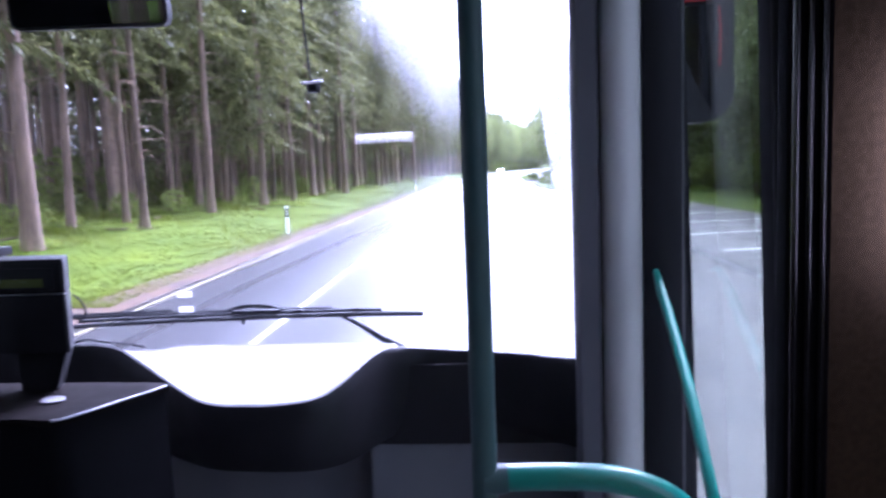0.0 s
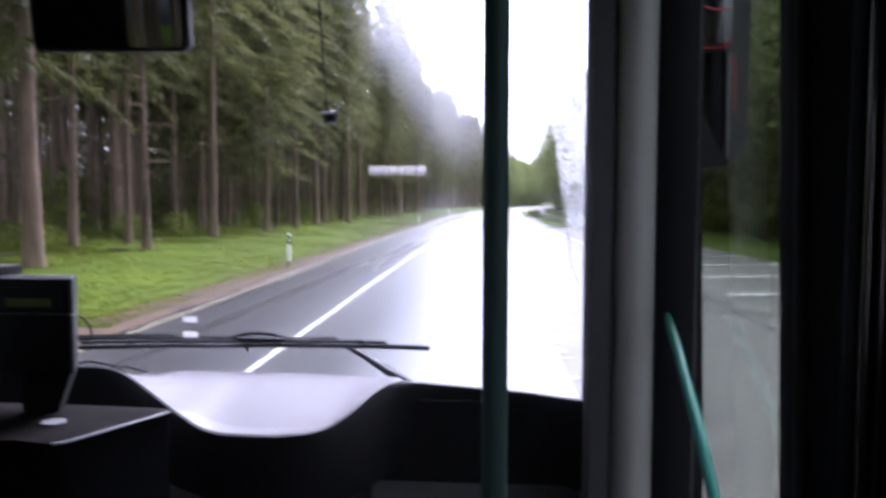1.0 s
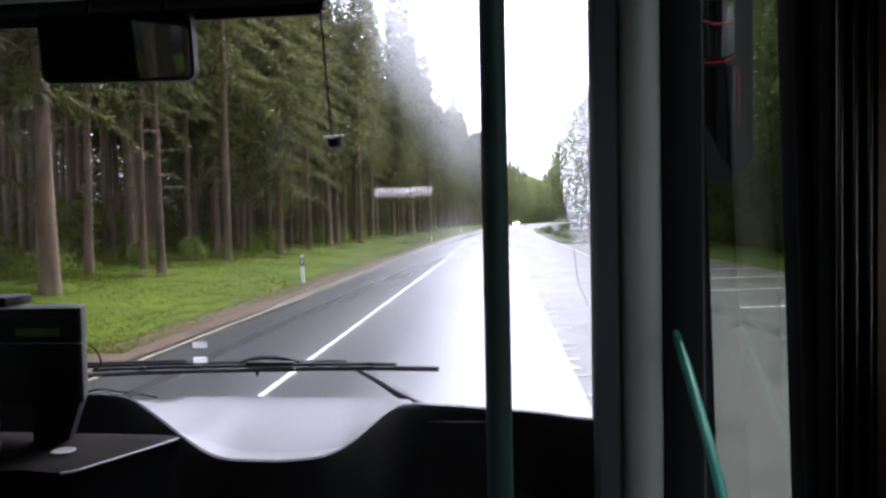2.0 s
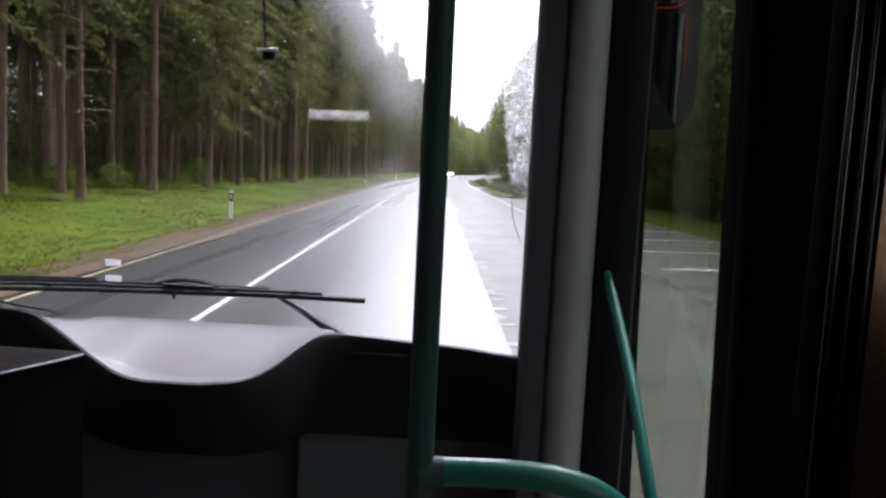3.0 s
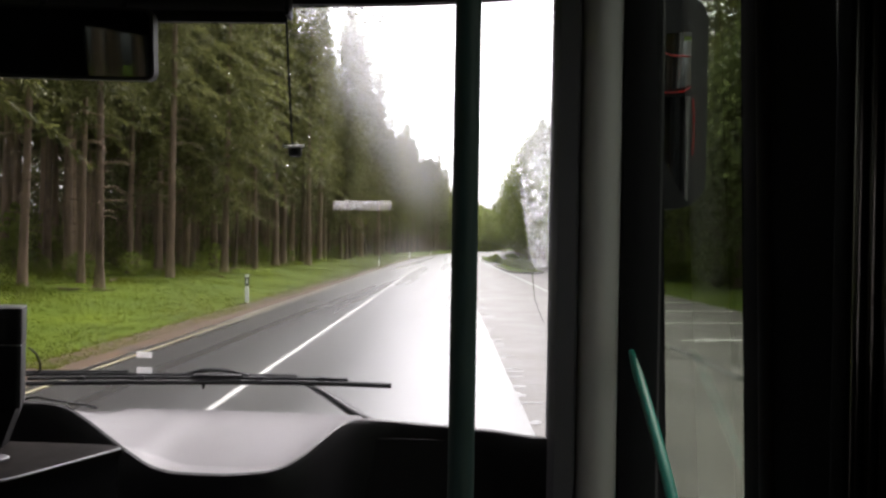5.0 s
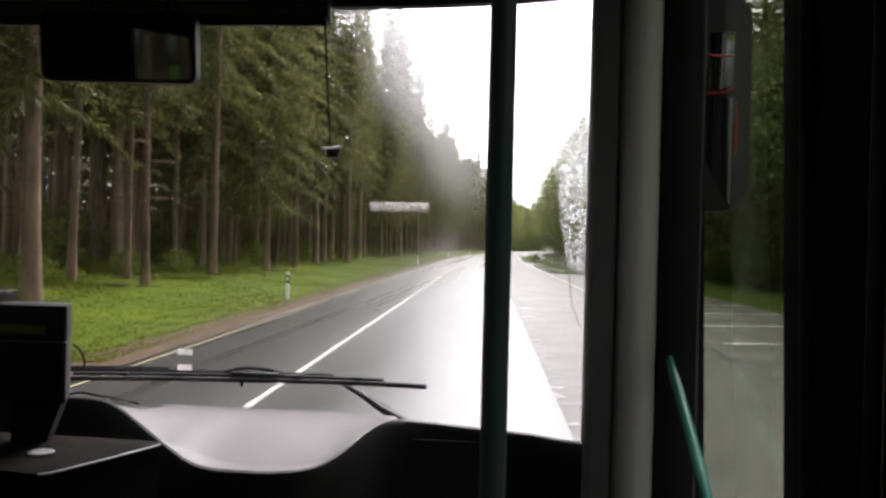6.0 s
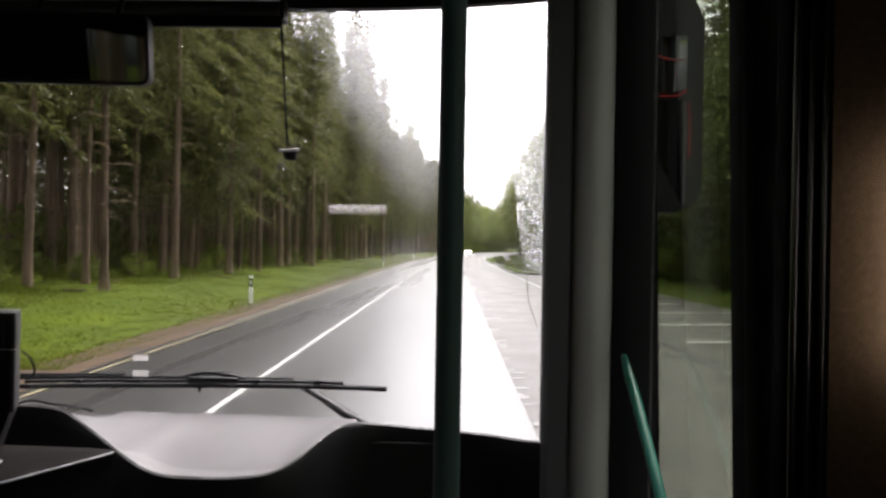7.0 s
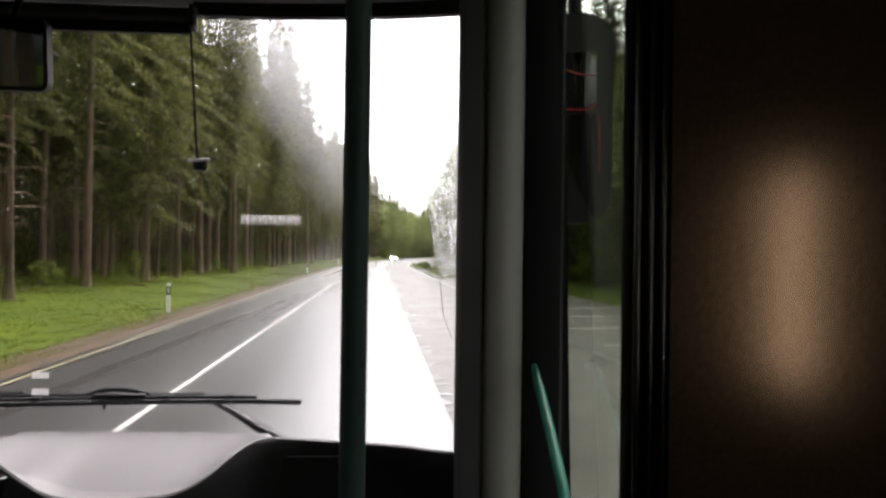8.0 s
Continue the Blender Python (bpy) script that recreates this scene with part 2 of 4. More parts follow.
# milky bar imitating a reflection in the glass, stronger towards its top
REFLECTION_FILM = bpy.data.materials.new("milky_reflection")
REFLECTION_FILM.use_nodes = True
_n, _l = REFLECTION_FILM.node_tree.nodes, REFLECTION_FILM.node_tree.links
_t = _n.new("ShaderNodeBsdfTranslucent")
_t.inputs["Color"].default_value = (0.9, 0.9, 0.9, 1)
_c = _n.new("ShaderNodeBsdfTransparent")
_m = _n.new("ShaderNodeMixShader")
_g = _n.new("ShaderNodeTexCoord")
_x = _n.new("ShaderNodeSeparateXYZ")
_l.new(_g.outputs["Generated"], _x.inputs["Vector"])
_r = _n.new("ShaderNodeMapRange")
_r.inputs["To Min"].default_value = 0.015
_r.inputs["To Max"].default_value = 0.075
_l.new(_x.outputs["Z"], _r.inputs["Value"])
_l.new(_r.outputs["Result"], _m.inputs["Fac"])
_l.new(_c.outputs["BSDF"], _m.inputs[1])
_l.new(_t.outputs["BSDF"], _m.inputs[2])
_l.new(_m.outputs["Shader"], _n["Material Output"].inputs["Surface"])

HEADLIGHT = bpy.data.materials.new("lit_headlight")
HEADLIGHT.use_nodes = True
_b = HEADLIGHT.node_tree.nodes["Principled BSDF"]
_b.inputs["Base Color"].default_value = (0.9, 0.9, 0.9, 1)
_b.inputs["Emission Color"].default_value = (1.0, 0.96, 0.88, 1)
_b.inputs["Emission Strength"].default_value = 60.0


# ---- mesh helpers ----
def thing(name, at, label, category, group="", kind=""):
    """A top-level thing: an Empty at its base, in world metres."""
    ob = new(name)
    ob.empty_display_size = 0.1
    ob.location = at
    return tagged(ob, label, category, group, kind)


def place_of(ob):
    p = Vector(ob.location)
    while ob.parent:
        ob = ob.parent
        p += ob.location
    return p


def part(name, bm, mat, parent=None, label="", lift=0.0, smooth=False):
    """One mesh from a bmesh given in world metres (plus lift in z), under a thing or a part, or on its own."""
    base = place_of(parent) if parent else Vector((0, 0, 0))
    bmesh.ops.translate(bm, verts=bm.verts, vec=Vector((0, 0, lift)) - base)
    bmesh.ops.recalc_face_normals(bm, faces=bm.faces)
    mesh = bpy.data.meshes.new(name)
    bm.to_mesh(mesh)
    bm.free()
    mesh.materials.append(mat)
    if smooth:
        for p in mesh.polygons:
            p.use_smooth = True
        mesh.set_sharp_from_angle(angle=radians(38))
    ob = new(name, mesh)
    ob.parent = parent
    if label:
        ob["label"] = label
    return ob


def mesh_part(name, verts, faces, mat, parent=None, label="", smooth=False):
    """One mesh from arrays, in its parent's own space."""
    mesh = bpy.data.meshes.new(name)
    mesh.from_pydata([tuple(v) for v in verts], [], [tuple(f) for f in faces])
    mesh.materials.append(mat)
    if smooth:
        for p in mesh.polygons:
            p.use_smooth = True
    ob = new(name, mesh)
    ob.parent = parent
    if label:
        ob["label"] = label
    return ob


def box(bm, x0, x1, y0, y1, z0, z1, bevel=0.0, segments=2):
    made = bmesh.ops.create_cube(bm, size=1.0, matrix=Matrix.LocRotScale(((x0 + x1) / 2, (y0 + y1) / 2, (z0 + z1) / 2), None, (abs(x1 - x0), abs(y1 - y0), abs(z1 - z0))))
    if bevel:
        edges = list({e for v in made["verts"] for e in v.link_edges})
        bmesh.ops.bevel(bm, geom=edges, offset=bevel, segments=segments, profile=0.6, affect="EDGES")
    return bm


def boxed(*args, **kw):
    return box(bmesh.new(), *args, **kw)


def prism(bm, outline, z0, z1, bevel=0.0):
    """An upright prism over a plan outline of (x, y)."""
    low = [bm.verts.new((x, y, z0)) for x, y in outline]
    high = [bm.verts.new((x, y, z1)) for x, y in outline]
    k = len(outline)
    faces = [bm.faces.new(low[::-1]), bm.faces.new(high)]
    faces += [bm.faces.new((low[i], low[(i + 1) % k], high[(i + 1) % k], high[i])) for i in range(k)]
    if bevel:
        bmesh.ops.bevel(bm, geom=list({e for f in faces for e in f.edges}), offset=bevel, segments=2, profile=0.6, affect="EDGES")
    return bm


def rounded(points, steps=8):
    """A smooth line through points (Catmull-Rom)."""
    p = [Vector(q) for q in points]
    p = [p[0] * 2 - p[1]] + p + [p[-1] * 2 - p[-2]]
    out = []
    for i in range(1, len(p) - 2):
        for s in range(steps):
            t = s / steps
            out.append(0.5 * ((2 * p[i]) + (p[i + 1] - p[i - 1]) * t + (2 * p[i - 1] - 5 * p[i] + 4 * p[i + 1] - p[i + 2]) * t * t + (3 * p[i] - p[i - 1] - 3 * p[i + 1] + p[i + 2]) * t ** 3))
    return out + [p[-2]]


def tube(bm, points, radius, sides=12, flat=1.0):
    """A round bar along a line of points; radius is a number or one for each point."""
    pts = [Vector(p) for p in points]
    rings = []
    up = None
    for i, p in enumerate(pts):
        way = (pts[min(i + 1, len(pts) - 1)] - pts[max(i - 1, 0)]).normalized()
        if up is None:
            up = Vector((0, 0, 1)) if abs(way.z) < 0.9 else Vector((0, 1, 0))
        side = way.cross(up).normalized()
        up = side.cross(way).normalized()
        r = radius[i] if isinstance(radius, (list, tuple)) else radius
        rings.append([bm.verts.new(p + side * (math.cos(a) * r) + up * (math.sin(a) * r * flat)) for a in (2 * math.pi * k / sides for k in range(sides))])
    for a, b in zip(rings, rings[1:]):
        for k in range(sides):
            bm.faces.new((a[k], a[(k + 1) % sides], b[(k + 1) % sides], b[k]))
    bm.faces.new(rings[0][::-1])
    bm.faces.new(rings[-1])
    return bm


def loft(bm, sections, closed=False):
    """A skin over sections, which all have the same number of points."""
    rows = [[bm.verts.new(p) for p in s] for s in sections]
    k = len(rows[0])
    for a, b in zip(rows, rows[1:]):
        for i in range(k if closed else k - 1):
            j = (i + 1) % k
            bm.faces.new((a[i], a[j], b[j], b[i]))
    if closed:
        bm.faces.new(rows[0][::-1])
        bm.faces.new(rows[-1])
    return bm


def blend(x, table):
    """Straight steps between the (x, value) pairs of a table."""
    return float(np.interp(x, [a for a, _ in table], [b for _, b in table]))


# ---- the ground, the road and the forest's lie ----
def bend(y):
    """Sideways run of the road: nearly straight, then a long right-hand bend."""
    return -0.0175 * y + 0.0004 * max(0.0, y - 90.0) ** 2


ROAD_LEFT, CENTRE, ROAD_RIGHT, LAYBY_RIGHT = -5.95, -2.98, 0.98, 10.2
STRETCH = [-60 + 5 * i for i in range(97)]


def ground_height(u, y):
    """Height of the land at u metres beside the road's own line."""
    if u < -6.9:
        rise = min(1.0, (-6.9 - u) / 6.5)
        h = 0.42 * rise * rise * (3 - 2 * rise) + max(0.0, -15 - u) * 0.012
        return h + 0.10 * noise.noise(Vector((u * 0.35, y * 0.3, 0.0))) * rise + (0.05 * noise.noise(Vector((u * 2.0, y * 1.3, 3.0))) if u > -9 else 0.0)
    if u > 10.3:
        return min(0.35, (u - 10.3) * 0.06) + 0.06 * noise.noise(Vector((u * 0.35, y * 0.3, 5.0)))
    return -0.06


def ribbon(name, u0, u1, z0, z1, mat, label, kind="structure", category="", steps=STRETCH, cross=1):
    """A strip of road, in one mesh, along the bend."""
    bm = bmesh.new()
    rows = []
    for y in steps:
        rows.append([(bend(y) + u0 + (u1 - u0) * i / cross, y, z1) for i in range(cross + 1)])
    sections = [[(r[0][0], r[0][1], z0)] + r + [(r[-1][0], r[-1][1], z0)] for r in rows]
    loft(bm, sections, closed=True)
    ob = part(name, bm, mat)
    return tagged(ob, label, category or name, kind=kind)


def build_ground():
    us = [-3000, -900, -300, -120, -70] + [-50 + 2.5 * i for i in range(13)] + [-19 + 0.75 * i for i in range(16)] + [-7.3, -6.9, -6.5, 0, 5, 8.0, 10.1, 10.3] + [10.8 + 1.5 * i for i in range(12)] + [40, 70, 140, 400, 1200, 3000]
    us = sorted(set(us))
    ys = [-3000, -800, -200] + [-60 + 2.5 * i for i in range(121)] + [260 + 12 * i for i in range(20)] + [700, 1200, 3000]
    verts, faces = [], []
    for y in ys:
        shift = bend(min(max(y, -60), 420))
        for u in us:
            verts.append((u + shift, y, ground_height(u, y) if abs(u) < 400 and -200 < y < 700 else 0.0))
    w = len(us)
    for j in range(len(ys) - 1):
        for i in range(w - 1):
            faces.append((j * w + i, j * w + i + 1, (j + 1) * w + i + 1, (j + 1) * w + i))
    ob = mesh_part("ground", verts, faces, GRASS_GROUND, smooth=True)
    return tagged(ob, "green grassy verge land rising gently into forest", "ground", kind="structure")


build_ground()
ribbon("road", ROAD_LEFT, ROAD_RIGHT, -0.3, 0.0, ASPHALT, "dark wet asphalt country road with grey sheen", cross=6)
ribbon("shoulder", -7.1, ROAD_LEFT - 0.003, -0.3, -0.02, GRAVEL, "brown gravel shoulder strip between asphalt and grass", cross=3)
ribbon("lay_by", ROAD_RIGHT + 0.003, LAYBY_RIGHT, -0.3, -0.004, LAYBY_ASPHALT, "wet patchy grey asphalt lay-by beside the road", cross=4)
ribbon("forest_floor", -60, -25, -0.5, 0.62, FOREST_FLOOR, "brown needle-strewn forest floor under spruces", cross=4)
ribbon("centre_line", CENTRE - 0.048, CENTRE + 0.048, 0.002, 0.006, LINE_PAINT, "solid white centre line on wet asphalt", category="road marking")
ribbon("edge_line", ROAD_LEFT + 0.19, ROAD_LEFT + 0.26, 0.002, 0.006, EDGE_PAINT, "faded yellowish edge line on wet asphalt", category="road marking")


def build_wet_edge():
    """Ragged wet tongues where the smooth lane runs out into the rough lay-by."""
    rng = random.Random(17)
    verts, faces = [], []
    y = 2.0
    while y < 90:
        step = rng.uniform(0.10, 0.32) * (1 + y / 16)
        y += step
        if rng.random() < 0.45:
            continue
        long, wide = rng.uniform(0.02, 0.07) * (1 + y / 10), rng.uniform(0.10, 0.34) * (1 + y / 50) * rng.choice((0.4, 0.7, 1.0))
        u = ROAD_RIGHT + rng.uniform(-0.05, 0.05) + wide * 0.5
        base = len(verts)
        k = 22
        for i in range(k):
            a = 2 * math.pi * i / k
            r = rng.uniform(0.8, 1.0)
            verts.append((bend(y) + u + wide * r * math.cos(a), y + long * r * math.sin(a) + 0.12 * wide * math.cos(a), 0.0042))
        faces.append(tuple(range(base, base + k)))
    ob = mesh_part("wet_patches", verts, faces, ASPHALT)
    tagged(ob, "ragged shiny wet patches along the lane's edge", "wet patches", kind="stuff")


build_wet_edge()


# ---- the vehicle's shell ----
LEFT_WALL, RIGHT_WALL, FLOOR_Z, ROOF_Z, REAR = -2.08, 0.42, -1.25, 0.98, -9.0


def screen_y(x, z=0.0):
    """The windscreen's curved inner face."""
    return 2.09 - 0.25 * min(1.4, abs(x + 0.8)) ** 3 - 0.03 * z


def screen_top(x):
    return 0.655 - 0.048 * abs(x + 0.8) ** 2.7


def lean(bm):
    """The body side leans inwards towards the roof."""
    for v in bm.verts:
        v.co.x -= 0.025 * v.co.z
    return bm


def structure(name, bm, mat, label, category, smooth=False):
    return tagged(part(name, bm, mat, lift=EYE, smooth=smooth), label, category, kind="structure")


structure("floor", boxed(LEFT_WALL, RIGHT_WALL, REAR, 2.0, FLOOR_Z - 0.06, FLOOR_Z), FLOORING, "dark speckled vehicle floor covering", "floor")
structure("ceiling", boxed(LEFT_WALL, RIGHT_WALL, REAR, 2.02, ROOF_Z, ROOF_Z + 0.06), LINING, "grey lined vehicle ceiling", "ceiling")
structure("wall_rear", boxed(LEFT_WALL, RIGHT_WALL, REAR - 0.06, REAR, FLOOR_Z, ROOF_Z), LINING, "grey lined rear wall", "wall")


def side_wall(name, x0, x1, first, last, windows, label, low=-0.22, high=0.66, glazing=None):
    """A side wall with window openings cut right through, each with its pane."""
    bm = bmesh.new()
    box(bm, x0, x1, first, last, FLOOR_Z - 0.4, low)
    box(bm, x0, x1, first, last, high, ROOF_Z)
    edges = [first] + [e for w in windows for e in w] + [last]
    for a, b in zip(edges[::2], edges[1::2]):
        box(bm, x0, x1, a, b, low + 0.001, high - 0.001)
    ob = structure(name, bm, LINING, label, "wall")
    mid = (x0 + x1) / 2
    for a, b in windows:
        pane = part("pane", boxed(mid - 0.003, mid + 0.003, a, b, low, high), glazing or DOOR_GLASS, ob, lift=EYE)
        pane.visible_shadow = False
    return ob


side_wall("wall_left", LEFT_WALL - 0.05, LEFT_WALL, REAR, 1.95, [(-3.4, -1.8), (0.35, 1.55)], "grey lined side wall with clear side windows")
# opening in the right wall is unseen, cut to match the highlight lamp
side_wall("wall_right", RIGHT_WALL, RIGHT_WALL + 0.05, REAR, 0.36, [(-0.130, -0.060)], "grey lined side wall with a made-up opening for the panel's highlight", -0.12, 0.12, WINDSCREEN_GLASS)

# outer skin seen in the outside mirror
structure("body_side", boxed(RIGHT_WALL + 0.053, RIGHT_WALL + 0.065, REAR, 0.30, FLOOR_Z - 0.45, -0.24), BODY_WHITE, "grey painted outer body side", "body panel")
structure("body_stripe", boxed(RIGHT_WALL + 0.067, RIGHT_WALL + 0.07, REAR, 0.30, -0.52, -0.44), BODY_RED, "red stripe along the grey outer body side", "body panel")
structure("cantrail", boxed(RIGHT_WALL + 0.053, RIGHT_WALL + 0.065, REAR, 1.97, 0.74, ROOF_Z + 0.06), BODY_WHITE, "grey painted panel above the side windows", "body panel")
# unseen roof-edge stripe, added and set to give a red streak in the mirror
structure("cantrail_stripe", boxed(RIGHT_WALL + 0.067, RIGHT_WALL + 0.07, REAR, 1.97, 0.76, 0.795), BODY_RED, "red roof-edge stripe added to show as a streak in the mirror", "body panel")


# second added stripe, likewise set for the mirror
structure("roof_stripe", boxed(RIGHT_WALL + 0.067, RIGHT_WALL + 0.07, REAR, 1.97, 0.93, 0.96), BODY_RED, "thin red roof stripe added to show as a second mirror streak", "body panel")


def build_front():
    xs = [-2.0 + 2.19 * i / 40 for i in range(41)]
    # windscreen
    bm = bmesh.new()
    inner, outer = [], []
    zs = [k / 8 for k in range(9)]
    for x in xs:
        inner.append([(x, screen_y(x, -0.5 + t * 1.1), -0.52 + t * (screen_top(x) + 0.03 + 0.52)) for t in zs])
    sections = [row + [(x, y + 0.006, z) for x, y, z in row[::-1]] for row in inner]
    loft(bm, sections, closed=True)
    pane = structure("windscreen", bm, WINDSCREEN_GLASS, "large clear curved windscreen with rain on it", "windscreen", smooth=True)
    pane.visible_shadow = False
    # black printed border with its rubber
    bm = bmesh.new()
    loft(bm, [[(x, screen_y(x, 0.6) - d, z) for d, z in ((0.012, screen_top(x)), (0.012, screen_top(x) + 0.05), (-0.02, screen_top(x) + 0.05), (-0.02, screen_top(x)))] for x in xs], closed=True)
    structure("windscreen_seal", bm, RUBBER, "black rubber seal along the windscreen top", "seal", smooth=True)
    # header panel over the windscreen
    bm = bmesh.new()
    profile = ((0.03, 0.035), (0.10, 0.05), (0.15, 0.10), (0.17, 0.20), (0.17, 0.36), (-0.03, 0.36), (-0.03, 0.035))
    loft(bm, [[(x, screen_y(x, 0.6) - d, min(ROOF_Z + 0.02, screen_top(x) + h)) for d, h in profile] for x in xs], closed=True)
    structure("header_panel", bm, HEADER_GREY, "grey plastic header panel above the windscreen", "panel", smooth=True)
    # wall below the dashboard
    bm = bmesh.new()
    box(bm, LEFT_WALL, -0.352, 1.98, 2.04, FLOOR_Z - 0.4, -0.54)
    structure("wall_front", bm, PANEL_GREY, "grey plastic front bulkhead under the dashboard", "wall")
    bm = bmesh.new()
    box(bm, -0.356, 0.25, 1.90, 1.98, FLOOR_Z - 0.4, -0.56, 0.006)
    structure("front_panel", bm, PANEL_GREY, "lighter grey bulkhead panel beside the entrance", "wall")


build_front()


def build_pillar():
    """The corner post between windscreen and door."""
    post = thing("corner_post", (0.28, 1.75, EYE + FLOOR_Z), "dark corner post with light grey rounded trim", "pillar", kind="structure")
    bm = bmesh.new()
    prism(bm, [(0.178, 1.70), (0.188, 1.68), (0.228, 1.675), (0.238, 1.69), (0.262, 1.84), (0.20, 1.90), (0.186, 1.83)], FLOOR_Z - 0.4, ROOF_Z)
    part("screen_frame", bm, GLARE_GREY, post, "black windscreen side frame", lift=EYE, smooth=True)
    bm = bmesh.new()
    arc = [(0.238 + 0.048 * (1 - math.cos(a)), 1.70 - 0.050 * math.sin(a)) for a in [math.pi * k / 14 for k in range(15)]]
    prism(bm, arc + [(0.34, 1.80), (0.24, 1.84)], FLOOR_Z - 0.4, ROOF_Z)
    part("rounded_trim", bm, PILLAR_GREY, post, "light grey rounded plastic trim", lift=EYE, smooth=True)
    bm = bmesh.new()
    prism(bm, [(0.3275, 1.70), (0.329, 1.664), (0.342, 1.655), (0.365, 1.642), (0.405, 1.640), (0.414, 1.655), (0.43, 1.80), (0.366, 1.82)], FLOOR_Z - 0.4, ROOF_Z)
    part("door_seal", bm, RUBBER, post, "black rubber door seal", lift=EYE, smooth=True)


build_pillar()


def build_door():
    door = thing("door_1", (0.44, 1.1, EYE + FLOOR_Z - 0.35), "closed black-framed folding entrance door with tall panes", "door", kind="structure")
    x0, x1 = RIGHT_WALL, RIGHT_WALL + 0.04
    low, high = FLOOR_Z - 0.35, 0.90
    for name, a, b, inset in (("front_stile", 1.795, 1.86, 0.0), ("middle_stile", 1.098, 1.207, 0.0), ("middle_stile", 0.858, 1.090, 0.0), ("rear_stile", 0.335, 0.42, 0.0)):
        part(name, lean(boxed(x0 - inset, x1, a, b, low, high, 0.010)), MATT_BLACK, door, lift=EYE, smooth=True)
    bm = bmesh.new()
    tube(bm, [(x0 - 0.006, 1.094, low + 0.05), (x0 - 0.006, 1.094, high - 0.05)], 0.011, 10)
    part("rubber_edge", lean(bm), RUBBER, door, "black rubber closing edge", lift=EYE, smooth=True)
    for a, b in ((1.207, 1.795), (0.42, 0.858)):
        part("top_rail", lean(boxed(x0, x1, a + 0.001, b - 0.001, 0.80, high, 0.008)), MATT_BLACK, door, lift=EYE)
        part("bottom_rail", lean(boxed(x0, x1, a + 0.001, b - 0.001, low, low + 0.14, 0.008)), MATT_BLACK, door, lift=EYE)
        pane = part("pane", lean(boxed(x0 - 0.016, x0 - 0.011, a - 0.045, b + 0.005, low + 0.13, 0.81)), DOOR_GLASS, door, "clear tinted safety glass", lift=EYE)
        pane.visible_shadow = False
    bm = bmesh.new()
    tube(bm, rounded([(0.352, 1.66, -0.24), (0.344, 1.617, -0.233), (0.342, 1.566, -0.259), (0.343, 1.512, -0.292), (0.343, 1.416, -0.351), (0.343, 1.321, -0.415), (0.343, 1.246, -0.479), (0.344, 1.187, -0.536), (0.349, 1.145, -0.596), (0.367, 1.118, -0.682), (0.43, 1.12, -0.75)], 6), [0.004 + 0.0068 * min(1.0, i / 14) for i in range(61)], 12)
    part("grab_handle", bm, HANDLE_GREEN, door, "bowed teal green tubular grab handle", lift=EYE, smooth=True)
    structure("door_header", boxed(RIGHT_WALL - 0.03, RIGHT_WALL + 0.05, 0.36, 1.86, 0.905, ROOF_Z), MATT_BLACK, "black door header under the ceiling", "trim")


build_door()


def build_partition():
    wall = thing("partition", (0.28, 0.315, EYE + FLOOR_Z), "brown laminate partition with black edge profile beside the seat", "partition", kind="structure")
    part("panel", boxed(0.1445, 0.42, 0.30, 0.308, FLOOR_Z, ROOF_Z), BROWN_PANEL, wall, "brown grained laminate", lift=EYE)
    bm = bmesh.new()
    box(bm, 0.1262, 0.144, 0.2955, 0.309, FLOOR_Z, ROOF_Z, 0.002, 3)
    part("edge_profile", bm, MATT_BLACK, wall, "black ribbed edge profile", lift=EYE, smooth=True)
    for x in (0.1290, 0.1345, 0.1400):
        bm = bmesh.new()
        tube(bm, [(x, 0.2952, FLOOR_Z + 0.01), (x, 0.2952, ROOF_Z - 0.01)], 0.0017, 10)
        part("rib", bm, RIB_METAL, wall, lift=EYE, smooth=True)


build_partition()


# ---- things inside ----
def build_pole():
    pole = thing("grab_pole", (-0.023, 1.013, EYE + FLOOR_Z), "teal green upright grab pole with side rail", "grab pole")
    bm = bmesh.new()
    tube(bm, [(-0.023, 1.013, FLOOR_Z), (-0.023, 1.013, ROOF_Z)], 0.018, 24)
    part("upright", bm, BACKLIT_GREEN, pole, lift=EYE, smooth=True)
    bm = bmesh.new()
    tube(bm, rounded([(-0.02, 1.018, -0.438), (0.04, 1.02, -0.437), (0.10, 1.02, -0.437), (0.16, 1.02, -0.441), (0.21, 1.02, -0.455), (0.252, 1.02, -0.482), (0.276, 1.02, -0.525), (0.284, 1.02, -0.60), (0.284, 1.02, FLOOR_Z)], 7), 0.0195, 20)
    part("side_rail", bm, HANDLE_GREEN, pole, "bent teal green side rail", lift=EYE, smooth=True)
    for z in (FLOOR_Z, ROOF_Z - 0.03):
        bm = bmesh.new()
        tube(bm, [(-0.023, 1.013, z), (-0.023, 1.013, z + 0.022), (-0.023, 1.013, z + 0.03)], [0.04, 0.038, 0.022], 20)
        part("flange", bm, DARK_METAL, pole, lift=EYE, smooth=True)
    bm = bmesh.new()
    tube(bm, [(-0.026, 1.013, -0.438), (0.008, 1.018, -0.438)], 0.0215, 20)
    part("clamp", bm, BACKLIT_GREEN, pole, lift=EYE, smooth=True)


build_pole()

